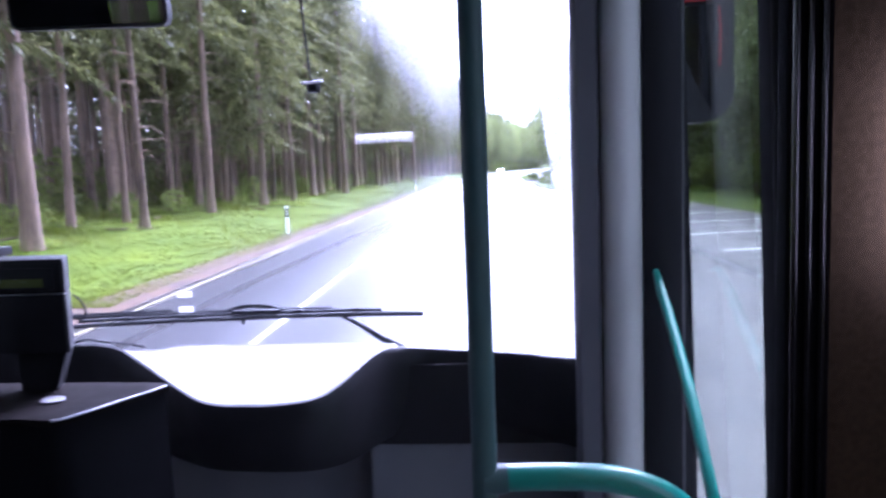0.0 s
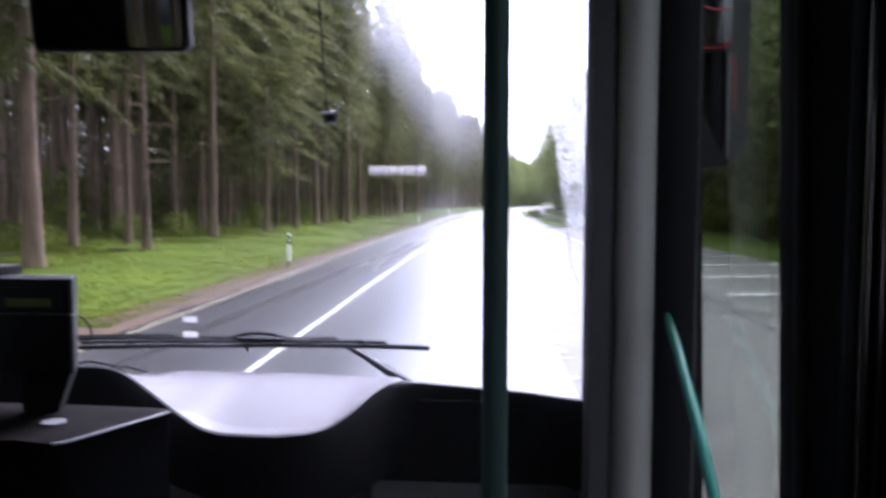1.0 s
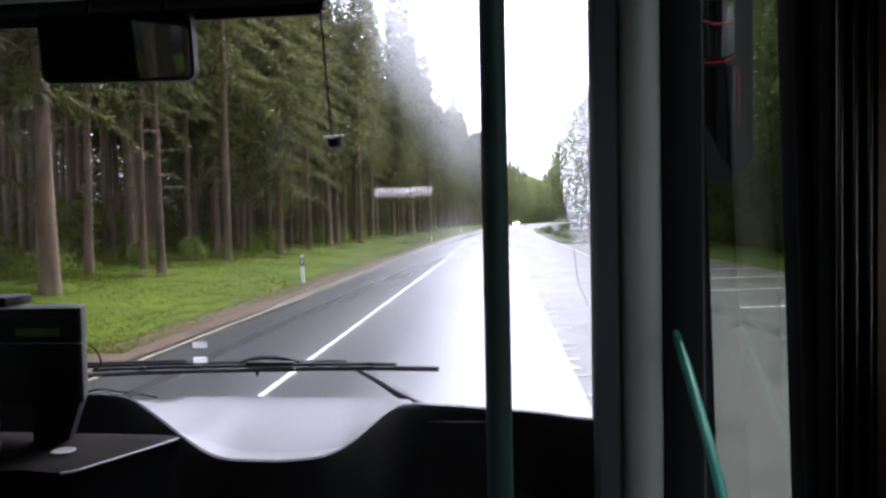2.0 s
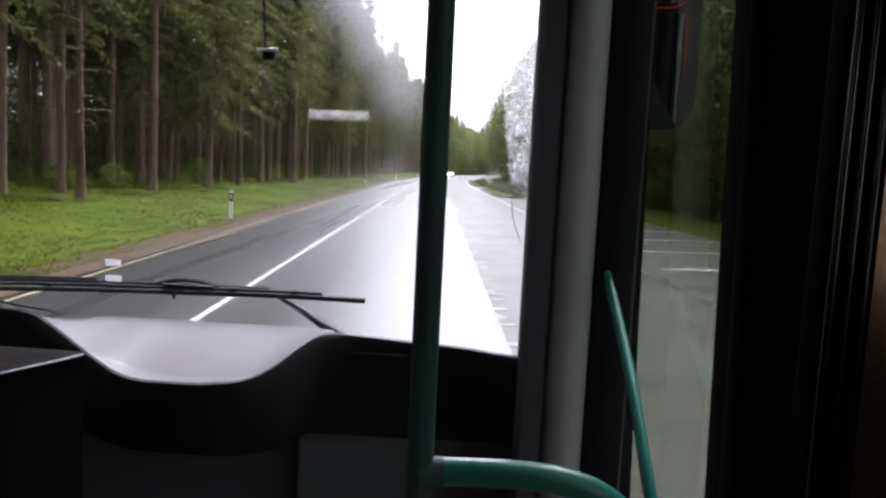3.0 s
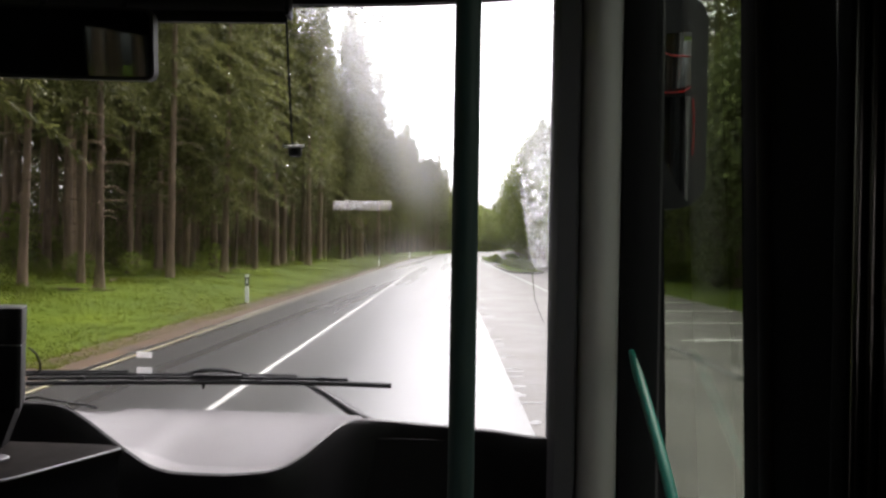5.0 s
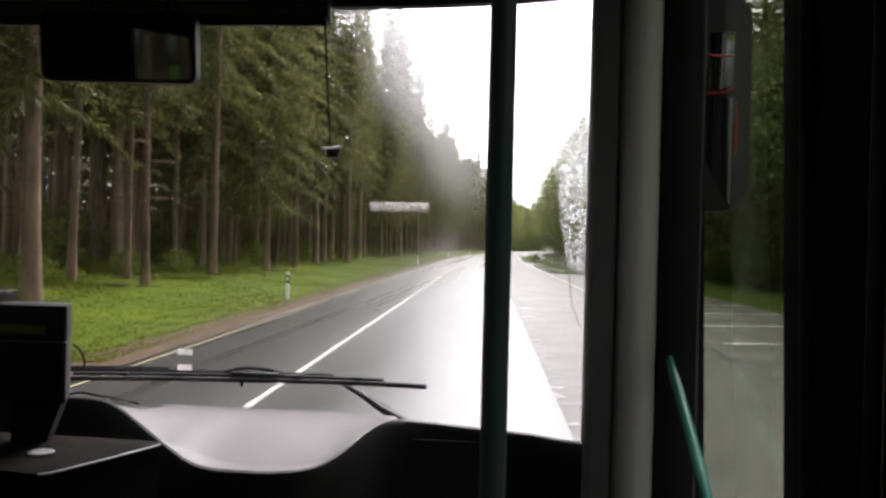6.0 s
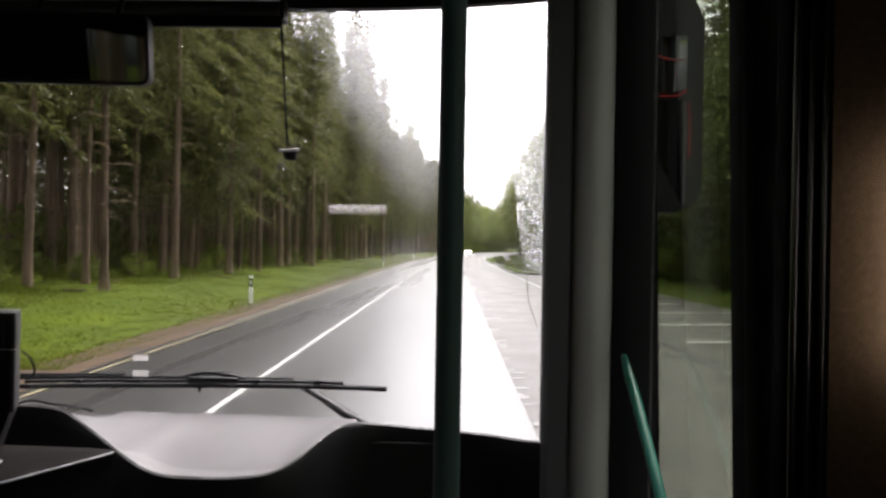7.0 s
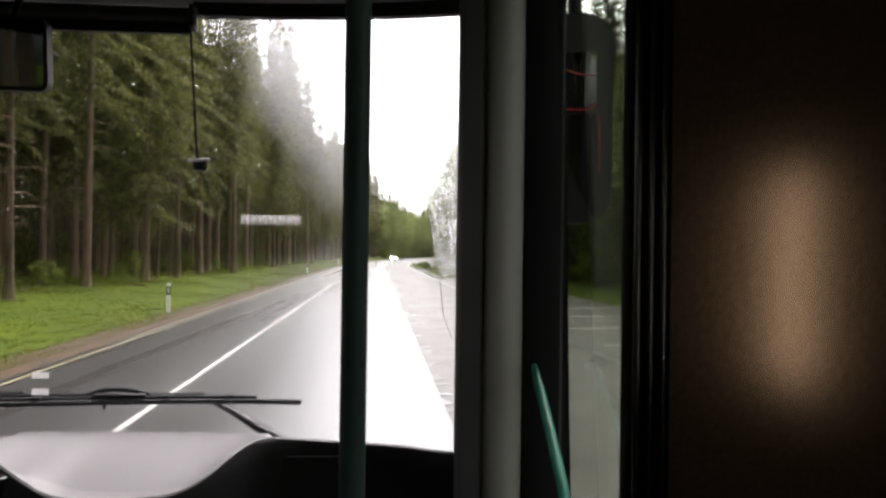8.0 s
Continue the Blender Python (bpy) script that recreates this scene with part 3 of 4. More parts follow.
RIM_Y = ((-2.0, 1.84), (-1.10, 1.88), (-1.02, 1.86), (-0.904, 1.78), (-0.80, 1.70), (-0.715, 1.645), (-0.66, 1.628), (-0.528, 1.62), (-0.44, 1.625), (-0.386, 1.66), (-0.347, 1.72), (-0.33, 1.77), (-0.305, 1.83), (-0.27, 1.88), (-0.2, 1.905), (-0.08, 1.90), (0.066, 1.85), (0.13, 1.80), (0.185, 1.76), (0.21, 1.735))
RIM_Z = ((-2.0, -0.425), (-1.10, -0.425), (-1.02, -0.430), (-0.97, -0.441), (-0.904, -0.460), (-0.80, -0.488), (-0.715, -0.512), (-0.66, -0.519), (-0.528, -0.518), (-0.43, -0.509), (-0.386, -0.494), (-0.347, -0.469), (-0.33, -0.452), (-0.305, -0.443), (-0.27, -0.448), (-0.2, -0.458), (-0.08, -0.466), (0.066, -0.464), (0.13, -0.462), (0.185, -0.457), (0.21, -0.452))


def eased(x, table):
    """The table's value, averaged over a few centimetres."""
    return sum(blend(x + d, table) for d in (-0.024, -0.012, 0.0, 0.012, 0.024)) / 5


def build_dashboard():
    dash = thing("dashboard", (-0.8, 1.85, EYE - 0.72), "black moulded dashboard, its open tray coloured lighter for skylight", "dashboard")
    xs = sorted({-2.0 + 0.1 * i for i in range(10)} | {-1.1 + 0.0131 * i for i in range(101)})
    shell, tray = [], []
    for x in xs:
        ry, rz = eased(x, RIM_Y), eased(x, RIM_Z)
        lip_y = max(ry + 0.05, screen_y(x, -0.45) - 0.02)
        under = 1.99 if x < -0.35 else 1.88
        shell.append([(x, ry + 0.018, rz - 0.010), (x, ry + 0.008, rz - 0.001), (x, ry, rz - 0.004), (x, ry - 0.006, rz - 0.015), (x, ry - 0.008, rz - 0.05), (x, ry - 0.004, -0.58), (x, ry + 0.008, -0.66), (x, ry + 0.03, -0.692), (x, ry + 0.07, -0.702), (x, max(ry + 0.1, under), -0.702)])
        floor_z = rz - 0.012
        lip_z = -0.479 if -0.98 < x < -0.29 else -0.490
        deep = max(0.0, min(1.0, (-0.455 - rz) / 0.06))
        floor_y = ry + 0.10 * deep * deep * (3 - 2 * deep)
        w = max(0.0, min(1.0, (deep - 0.1) / 0.8))
        w = w * w * (3 - 2 * w)
        open_floor = ((0.03, floor_z), (floor_y - ry - 0.012, floor_z - 0.002), (floor_y - ry, floor_z), (floor_y - ry + 0.012, floor_z + 0.004))
        narrow = ((0.026, rz - 0.014), (0.032, rz - 0.016), (0.036, rz - 0.018), (0.04, rz - 0.02))
        inner = [(x, ry + a + (c - a) * w, b + (d - b) * w) for (a, b), (c, d) in zip(narrow, open_floor)]
        tray.append([(x, ry + 0.017, rz - 0.009)] + inner + [(x, lip_y - 0.03, lip_z - 0.005), (x, lip_y - 0.012, lip_z), (x, lip_y + 0.012, lip_z - 0.006), (x, lip_y + 0.02, -0.56)])
    part("cowl", loft(bmesh.new(), shell), BLACK_PLASTIC, dash, "black grained cowl with rounded edge", lift=EYE, smooth=True)
    part("skirt", boxed(-0.42, 0.20, 1.884, 1.897, -0.716, -0.50, 0.004), BLACK_PLASTIC, dash, lift=EYE)
    part("tray", loft(bmesh.new(), tray), SKYLIT_TRAY, dash, "charcoal tray sloping to the windscreen", lift=EYE, smooth=True)


build_dashboard()


def build_counter():
    desk = thing("cash_desk", (-0.95, 1.42, EYE + FLOOR_Z), "dark cash desk with worn grey top beside the driver's place", "counter")
    outline = [(-0.708, 1.497), (-0.725, 1.460), (-0.806, 1.300), (-0.818, 1.280), (-0.836, 1.270), (-0.86, 1.272), (-0.91, 1.285), (-1.30, 1.25), (-1.30, 1.535), (-1.0, 1.525), (-0.765, 1.516), (-0.722, 1.510)]
    bm = bmesh.new()
    prism(bm, outline, -0.444, -0.430, 0.003)
    part("top", bm, COUNTER_TOP, desk, "worn charcoal top", lift=EYE, smooth=True)
    # pale strip added in place of the light catching the desk's edge
    bm = bmesh.new()
    tube(bm, [(-0.712, 1.492, -0.4315), (-0.727, 1.458, -0.4315), (-0.806, 1.300, -0.4315), (-0.818, 1.281, -0.4315), (-0.834, 1.271, -0.4315)], 0.0024, 8)
    part("edge_strip", bm, HEADER_GREY, desk, "thin pale strip painted in as the edge highlight", lift=EYE, smooth=True)
    inner = [(-0.99 + (x + 0.99) * 0.975, 1.42 + (y - 1.42) * 0.95) for x, y in outline]
    bm = bmesh.new()
    prism(bm, inner, FLOOR_Z, -0.445)
    part("body", bm, MATT_BLACK, desk, lift=EYE, smooth=True)
    dish = thing("coin_dish", (-0.903, 1.389, EYE - 0.430), "small round grey coin dish on the cash desk", "dish")
    bm = bmesh.new()
    rings = []
    for r, z in ((0.022, -0.4295), (0.0235, -0.426), (0.020, -0.4245), (0.014, -0.4265), (0.002, -0.427)):
        rings.append([(-0.903 + r * math.cos(a), 1.389 + r * math.sin(a), z) for a in [2 * math.pi * k / 24 for k in range(24)]])
    loft(bm, rings, closed=True)
    part("bowl", bm, PANEL_GREY, dish, lift=EYE, smooth=True)
    changer = thing("coin_changer", (-1.07, 1.34, EYE - 0.430), "black ribbed coin changer on the cash desk", "coin changer")
    bm = bmesh.new()
    pts, radii = [], []
    for k in range(6):
        z = -0.43 + 0.041 * k
        pts += [(-1.072, 1.34, z), (-1.072, 1.34, z + 0.006), (-1.072, 1.34, z + 0.02), (-1.072, 1.34, z + 0.034)]
        radii += [0.050, 0.055, 0.060, 0.055]
    tube(bm, pts, radii, 24)
    part("body", bm, GLOSS_BLACK, changer, "glossy ribbed casing", lift=EYE, smooth=True)


build_counter()


def build_terminal():
    """The ticket machine on its stand."""
    unit = thing("ticket_machine", (-1.0, 1.50, EYE - 0.430), "black ticket machine with small dull display on a stand", "ticket machine")
    def shell(d, z0, z1):
        return prism(bmesh.new(), [(-1.15 - d, 1.45 - d), (-0.902 + d, 1.45 - d), (-0.896 + d, 1.456 - d), (-0.934 + d, 1.536), (-1.13 - d, 1.54)], z0, z1, 0.003)
    part("body", shell(0.0, -0.346, -0.222), BLACK_PLASTIC, unit, lift=EYE, smooth=True)
    lid = part("lid", shell(0.0012, -0.2195, -0.147), BLACK_PLASTIC, unit, "black upper shell", lift=EYE, smooth=True)
    part("seam", shell(-0.004, -0.2225, -0.2185), WHITE_PLASTIC, unit, "pale seam between the shells", lift=EYE)
    part("bezel", boxed(-1.10, -0.915, 1.4455, 1.4495, -0.213, -0.165, 0.0015), BLACK_PLASTIC, lid, lift=EYE)
    part("display", boxed(-1.033, -0.937, 1.4435, 1.4475, -0.205, -0.187), LCD, lid, "dull yellow-green display", lift=EYE)
    bm = bmesh.new()
    prism(bm, [(-1.02, 1.468), (-0.912, 1.468), (-0.925, 1.515), (-1.01, 1.515)], -0.43, -0.347)
    for v in bm.verts:
        if v.co.z < -0.4 and v.co.x > -0.95:
            v.co.x -= 0.03
    part("stand", bm, BLACK_PLASTIC, unit, lift=EYE, smooth=True)
    part("top_box", boxed(-1.25, -1.072, 1.47, 1.56, -0.1465, -0.126, 0.004), BLACK_PLASTIC, unit, lift=EYE, smooth=True)
    bm = bmesh.new()
    tube(bm, rounded([(-0.925, 1.53, -0.235), (-0.908, 1.53, -0.25), (-0.905, 1.54, -0.28), (-0.922, 1.54, -0.295)], 6), 0.0022, 8)
    part("cable", bm, RUBBER, unit, "thin black cable loop", lift=EYE, smooth=True)


build_terminal()


def build_wire():
    wire = thing("dash_wire", (-1.06, 1.9, EYE - 0.40), "thin black loose wire lying on the dashboard", "cable")
    bm = bmesh.new()
    tube(bm, rounded([(-1.14, 1.84, -0.420), (-1.10, 1.86, -0.410), (-1.06, 1.88, -0.421), (-1.01, 1.90, -0.432), (-0.97, 1.92, -0.446)], 6), 0.003, 8)
    part("strand", bm, RUBBER, wire, lift=EYE, smooth=True)


build_wire()


def build_inner_mirror():
    m = thing("interior_mirror", (-0.91, 1.75, EYE + 0.56), "wide black-framed interior mirror hung from the header", "mirror")
    turn = pose(-0.957, 1.75, 0.458, 6.5, 0, 4.2)

    def slab(w, h, d0, d1, r):
        bm = bmesh.new()
        pts = []
        for cx, cz, a0 in ((w - r, h - r, 0), (-w + r, h - r, 90), (-w + r, -h + r, 180), (w - r, -h + r, 270)):
            pts += [(cx + r * math.cos(radians(a0 + 15 * k)), cz + r * math.sin(radians(a0 + 15 * k))) for k in range(7)]
        loft(bm, [[(x, d, z) for x, z in pts] for d in (d0, d1)], closed=True)
        bm.transform(turn)
        return bm

    part("housing", slab(0.189, 0.084, -0.004, 0.03, 0.022), BLACK_PLASTIC, m, lift=EYE, smooth=True)
    part("glass", slab(0.181, 0.076, -0.006, -0.0045, 0.015), DIM_MIRROR, m, "dim silvered mirror glass", lift=EYE)
    for dx in (-0.10, 0.10):
        bm = bmesh.new()
        tube(bm, rounded([(-0.957 + dx, 1.775, 0.50), (-0.957 + dx, 1.80, 0.58), (-0.957 + dx, 1.92, 0.74)], 6), 0.008, 10)
        part("bracket", bm, DARK_METAL, m, lift=EYE, smooth=True)


build_inner_mirror()


def build_blind():
    b = thing("roller_blind", (-1.15, 1.95, EYE + 0.6), "rolled-up black sun blind under a grey housing", "blind")
    bm = bmesh.new()
    tube(bm, [(-1.85, 1.965, 0.622), (-0.505, 1.965, 0.622)], 0.020, 16)
    part("roll", bm, BLIND_CLOTH, b, lift=EYE, smooth=True)
    part("bottom_bar", boxed(-1.84, -0.500, 1.96, 1.975, 0.573, 0.604, 0.004), BLACK_PLASTIC, b, "black stiff lower bar", lift=EYE, smooth=True)
    part("housing", boxed(-1.88, -0.50, 1.90, 1.99, 0.646, 0.735, 0.015, 3), HEADER_GREY, b, "grey plastic housing", lift=EYE, smooth=True)
    for x in (-1.86, -0.494):
        part("end_cap", boxed(x - 0.006, x + 0.006, 1.935, 1.985, 0.585, 0.645, 0.004), BLACK_PLASTIC, b, lift=EYE, smooth=True)
    c = thing("pull_cord", (-0.46, 1.95, EYE + 0.22), "thin black pull cord with a small black and white toggle", "cord")
    bm = bmesh.new()
    tube(bm, rounded([(-0.499, 1.95, 0.63), (-0.496, 1.95, 0.56), (-0.486, 1.95, 0.40), (-0.4755, 1.95, 0.245)], 5), 0.0028, 8)
    part("string", bm, RUBBER, c, lift=EYE, smooth=True)
    bm = bmesh.new()
    tube(bm, [(-0.468, 1.95, 0.219), (-0.468, 1.95, 0.223), (-0.468, 1.95, 0.242), (-0.470, 1.95, 0.248)], [0.013, 0.017, 0.019, 0.012], 16)
    toggle = part("toggle", bm, BLACK_PLASTIC, c, "small black cup", lift=EYE, smooth=True)
    bm = bmesh.new()
    tube(bm, [(-0.494, 1.93, 0.243), (-0.468, 1.927, 0.2425), (-0.440, 1.93, 0.246)], 0.0035, 10)
    part("crossbar", bm, WHITE_PLASTIC, toggle, "white plastic crossbar", lift=EYE, smooth=True)


build_blind()


def outside_y(x):
    return screen_y(x, -0.4) + 0.03


def build_wiper():
    w = thing("wiper", (-0.29, outside_y(-0.29), EYE - 0.5), "black windscreen wiper parked across the lower windscreen", "wiper")

    def along(x0, z0, x1, z1, off=0.0, k=14):
        return [(x0 + (x1 - x0) * i / k, outside_y(x0 + (x1 - x0) * i / k) + off, z0 + (z1 - z0) * i / k) for i in range(k + 1)]

    bm = bmesh.new()
    tube(bm, along(-1.30, -0.424, -0.218, -0.403), 0.0075, 8, flat=1.0)
    blade = part("blade", bm, RUBBER, w, "long rubber blade", lift=EYE, smooth=True)
    bm = bmesh.new()
    tube(bm, along(-1.27, -0.411, -0.345, -0.396, 0.012), 0.0055, 8)
    part("blade_spine", bm, DARK_METAL, blade, lift=EYE, smooth=True)
    for x in (-1.12, -0.95, -0.60, -0.42):
        z = -0.424 + 0.0194 * (x + 1.30)
        part("claw", boxed(x - 0.012, x + 0.012, outside_y(x) + 0.002, outside_y(x) + 0.016, z + 0.003, z + 0.017, 0.002), DARK_METAL, blade, lift=EYE)
    bm = bmesh.new()
    line = rounded([(-0.83, outside_y(-0.8) + 0.02, -0.398), (-0.77, outside_y(-0.76) + 0.03, -0.384), (-0.70, outside_y(-0.7) + 0.03, -0.385), (-0.64, outside_y(-0.64) + 0.02, -0.396)], 6)
    tube(bm, line, 0.006, 8)
    part("bracket", bm, DARK_METAL, w, lift=EYE, smooth=True)
    bm = bmesh.new()
    box(bm, -0.80, -0.655, outside_y(-0.72) + 0.0, outside_y(-0.72) + 0.03, -0.403, -0.391, 0.004)
    part("joint", bm, DARK_METAL, w, lift=EYE, smooth=True)
    bm = bmesh.new()
    tube(bm, [(-0.72, outside_y(-0.72) + 0.025, -0.398), (-0.58, outside_y(-0.58) + 0.03, -0.402), (-0.475, outside_y(-0.47) + 0.03, -0.412), (-0.412, outside_y(-0.39) + 0.03, -0.444), (-0.344, outside_y(-0.27) + 0.03, -0.482), (-0.27, outside_y(-0.22) + 0.03, -0.515)], [0.006, 0.007, 0.009, 0.011, 0.014, 0.016], 10, flat=0.8)
    arm = part("arm", bm, DARK_METAL, w, "black steel wiper arm", lift=EYE, smooth=True)
    bm = bmesh.new()
    tube(bm, [(-0.48, outside_y(-0.47) + 0.045, -0.408), (-0.30, outside_y(-0.25) + 0.045, -0.495)], 0.004, 8)
    part("washer_hose", bm, RUBBER, arm, lift=EYE, smooth=True)
    bm = bmesh.new()
    tube(bm, [(-0.765, outside_y(-0.735), -0.416), (-0.765, outside_y(-0.735) + 0.002, -0.433)], [0.007, 0.003], 8)
    part("nozzle", bm, RUBBER, blade, lift=EYE, smooth=True)
    second = thing("wiper", (-1.5, outside_y(-1.5), EYE - 0.5), "second black wiper lying parallel just above the first", "wiper")
    bm = bmesh.new()
    tube(bm, along(-1.9, -0.409, -0.50, -0.396, 0.035), 0.0055, 8)
    part("blade", bm, RUBBER, second, lift=EYE, smooth=True)
    bm = bmesh.new()
    tube(bm, along(-1.8, -0.402, -1.0, -0.395, 0.04), 0.006, 8)
    part("arm", bm, DARK_METAL, second, lift=EYE, smooth=True)


build_wiper()


def on_screen(x, z, w, h, depth, name, mat, label, category, group=""):
    """A flat patch inside the windscreen that stands in for a reflection."""
    y = screen_y(x, z) - 0.006
    slope = (screen_y(x + 0.05, z) - screen_y(x - 0.05, z)) / 0.1
    bm = bmesh.new()
    pts = [(x - w / 2, z - h / 2), (x + w / 2, z - h / 2), (x + w / 2, z + h / 2), (x - w / 2, z + h / 2)]
    loft(bm, [[(a, y + (a - x) * slope - d, b) for a, b in pts] for d in (0.0, depth)], closed=True)
    return tagged(part(name, bm, mat, lift=EYE), label, category, group)


# two white patches painted in for reflections seen in the glass
on_screen(-0.921, -0.332, 0.044, 0.017, 0.0008, "sticker", REFLECTION_WHITE, "small white patch painted in for a windscreen reflection", "sticker", "pair of stickers on the windscreen")
on_screen(-0.921, -0.3765, 0.044, 0.017, 0.0008, "sticker", REFLECTION_WHITE, "small white patch painted in for a windscreen reflection", "sticker", "pair of stickers on the windscreen")
on_screen(-0.303, 0.098, 0.165, 0.026, 0.0005, "film_strip", REFLECTION_FILM, "faint milky strip painted in for a windscreen reflection", "strip")


def build_drops():
    """Rain beads on the part of the windscreen that the wiper leaves wet."""
    rng = random.Random(4)
    verts, faces = [], []

    def bead(x, z, r):
        y = screen_y(x, z) + 0.0062
        base = len(verts)
        for ring, (k, d) in enumerate(((1.0, 0.0), (0.75, 0.16), (0.4, 0.24))):
            for i in range(7):
                a = 2 * math.pi * i / 7
                verts.append((x + r * k * math.cos(a), y + r * d, z + r * k * math.sin(a) * 1.15))
        verts.append((x, y + r * 0.27, z))
        for ring in range(2):
            for i in range(7):
                j = (i + 1) % 7
                faces.append((base + ring * 7 + i, base + ring * 7 + j, base + (ring + 1) * 7 + j, base + (ring + 1) * 7 + i))
        for i in range(7):
            faces.append((base + 14 + i, base + 14 + (i + 1) % 7, base + 21))
        faces.append(tuple(base + i for i in range(6, -1, -1)))

    def edge(z):
        return blend(z, ((-0.20, 0.18), (-0.143, 0.157), (-0.058, 0.149), (0.027, 0.134), (0.127, 0.121), (0.213, 0.110), (0.26, 0.13), (0.30, 0.17)))

    line = [(edge(-0.2 + 0.012 * k) + 0.002, -0.2 + 0.012 * k) for k in range(35)]
    for (xa, za), (xb, zb) in zip(line, line[1:]):
        base = len(verts)
        for x, z in ((xa, za), (xb, zb)):
            y = screen_y(x, z) + 0.0062
            verts.extend([(x - 0.0011, y, z), (x, y + 0.0008, z), (x + 0.0011, y, z)])
        faces.extend([(base, base + 1, base + 4, base + 3), (base + 1, base + 2, base + 5, base + 4), (base + 2, base, base + 3, base + 5)])
    for _ in range(5200):
        z = rng.uniform(-0.06, 0.34)
        x = rng.uniform(0.10, 0.19)
        if x > edge(z):
            bead(x, z, 0.0005 + 0.0009 * rng.random() ** 2)
    for _ in range(520):
        x = rng.uniform(-0.50, -0.24)
        z = 0.655 - abs(rng.gauss(0, 0.04)) - 0.25 * max(0.0, x + 0.36)
        bead(x, z, 0.0010 + 0.0026 * rng.random() ** 2)
    for _ in range(36):
        bead(rng.uniform(-1.3, -0.3), rng.uniform(0.15, 0.6), 0.0007 + 0.0017 * rng.random() ** 3)
    ob = mesh_part("rain_drops", verts, faces, WATER, smooth=True)
    ob.location = (0, 0, EYE)
    tagged(ob, "clear rain beads on the outside of the windscreen", "rain drops", kind="stuff")


build_drops()


def build_outer_mirror():
    m = thing("outside_mirror", (0.66, 2.3, EYE + 0.1), "large black outside mirror with two panes", "outside mirror")
    casing, wide, tall = pose(0.60, 2.28, 0.45, 0, 0, -3), pose(0.60, 2.28, 0.45, 15, 0, -15), pose(0.60, 2.28, 0.45, 4, 0, -13)

    def slab(x0, x1, z0, z1, d0, d1, r, turn):
        bm = bmesh.new()
        pts = []
        for cx, cz, a0 in ((x1 - r, z1 - r, 0), (x0 + r, z1 - r, 90), (x0 + r, z0 + r, 180), (x1 - r, z0 + r, 270)):
            pts += [(cx + r * math.cos(radians(a0 + 15 * k)), cz + r * math.sin(radians(a0 + 15 * k))) for k in range(7)]
        sections = [[(x, d1, z) for x, z in pts], [(x, d0, z) for x, z in pts]]
        loft(bm, sections, closed=True)
        bm.transform(turn)
        return bm

    part("housing", slab(-0.11, 0.105, -0.335, 0.318, -0.01, 0.10, 0.088, casing), BLACK_PLASTIC, m, lift=EYE, smooth=True)
    def bowed(x0, x1, z0, z1, bow, turn, proud=0.026):
        """A mirror pane that bulges evenly towards the viewer."""
        bm = bmesh.new()
        rows = []
        for j in range(15):
            row = []
            for i in range(11):
                a, b = i / 5 - 1, j / 7 - 1
                row.append((x0 + (x1 - x0) * i / 10, -proud + bow * (a * a + b * b) / 2, z0 + (z1 - z0) * j / 14))
            rows.append([(row[0][0], 0.03 - proud + bow, row[0][2])] + row + [(row[-1][0], 0.03 - proud + bow, row[-1][2])])
        loft(bm, rows, closed=True)
        bm.transform(turn)
        return bm

    part("upper_glass", bowed(-0.088, 0.055, 0.03, 0.19, 0.012, wide, 0.045), MIRROR, m, "bowed wide-angle mirror glass", lift=EYE, smooth=True)
    # red strips stand in for the vehicle's own body mirrored in the panes
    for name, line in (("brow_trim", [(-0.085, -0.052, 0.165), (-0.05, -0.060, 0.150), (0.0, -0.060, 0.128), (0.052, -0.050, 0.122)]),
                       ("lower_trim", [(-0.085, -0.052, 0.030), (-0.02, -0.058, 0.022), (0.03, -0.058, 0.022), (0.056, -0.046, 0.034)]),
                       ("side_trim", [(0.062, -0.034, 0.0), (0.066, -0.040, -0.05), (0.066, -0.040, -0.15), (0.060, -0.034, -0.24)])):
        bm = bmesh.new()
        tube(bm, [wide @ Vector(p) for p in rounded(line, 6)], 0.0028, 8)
        part(name, bm, BODY_RED, m, "thin red strip painted in for a mirrored body stripe", lift=EYE, smooth=True)
    part("lower_glass", bowed(-0.085, 0.055, -0.31, 0.0, 0.003, tall), MIRROR, m, "tall mirror glass", lift=EYE, smooth=True)
    bm = bmesh.new()
    tube(bm, rounded([(0.60, 2.33, 0.78), (0.58, 2.30, 0.88), (0.46, 2.15, 0.96), (0.30, 1.98, 0.98)], 6), 0.022, 12)
    part("arm", bm, GLOSS_BLACK, m, lift=EYE, smooth=True)


build_outer_mirror()


# ---- trees ----
def diamonds(centres, along, across):
    """Leaf-shaped quads; arrays of middles, half lengths and half widths."""
    n = len(centres)
    v = np.empty((n, 4, 3))
    v[:, 0], v[:, 1], v[:, 2], v[:, 3] = centres - along, centres + across, centres + along, centres - across
    return v.reshape(-1, 3), np.arange(n * 4).reshape(n, 4)


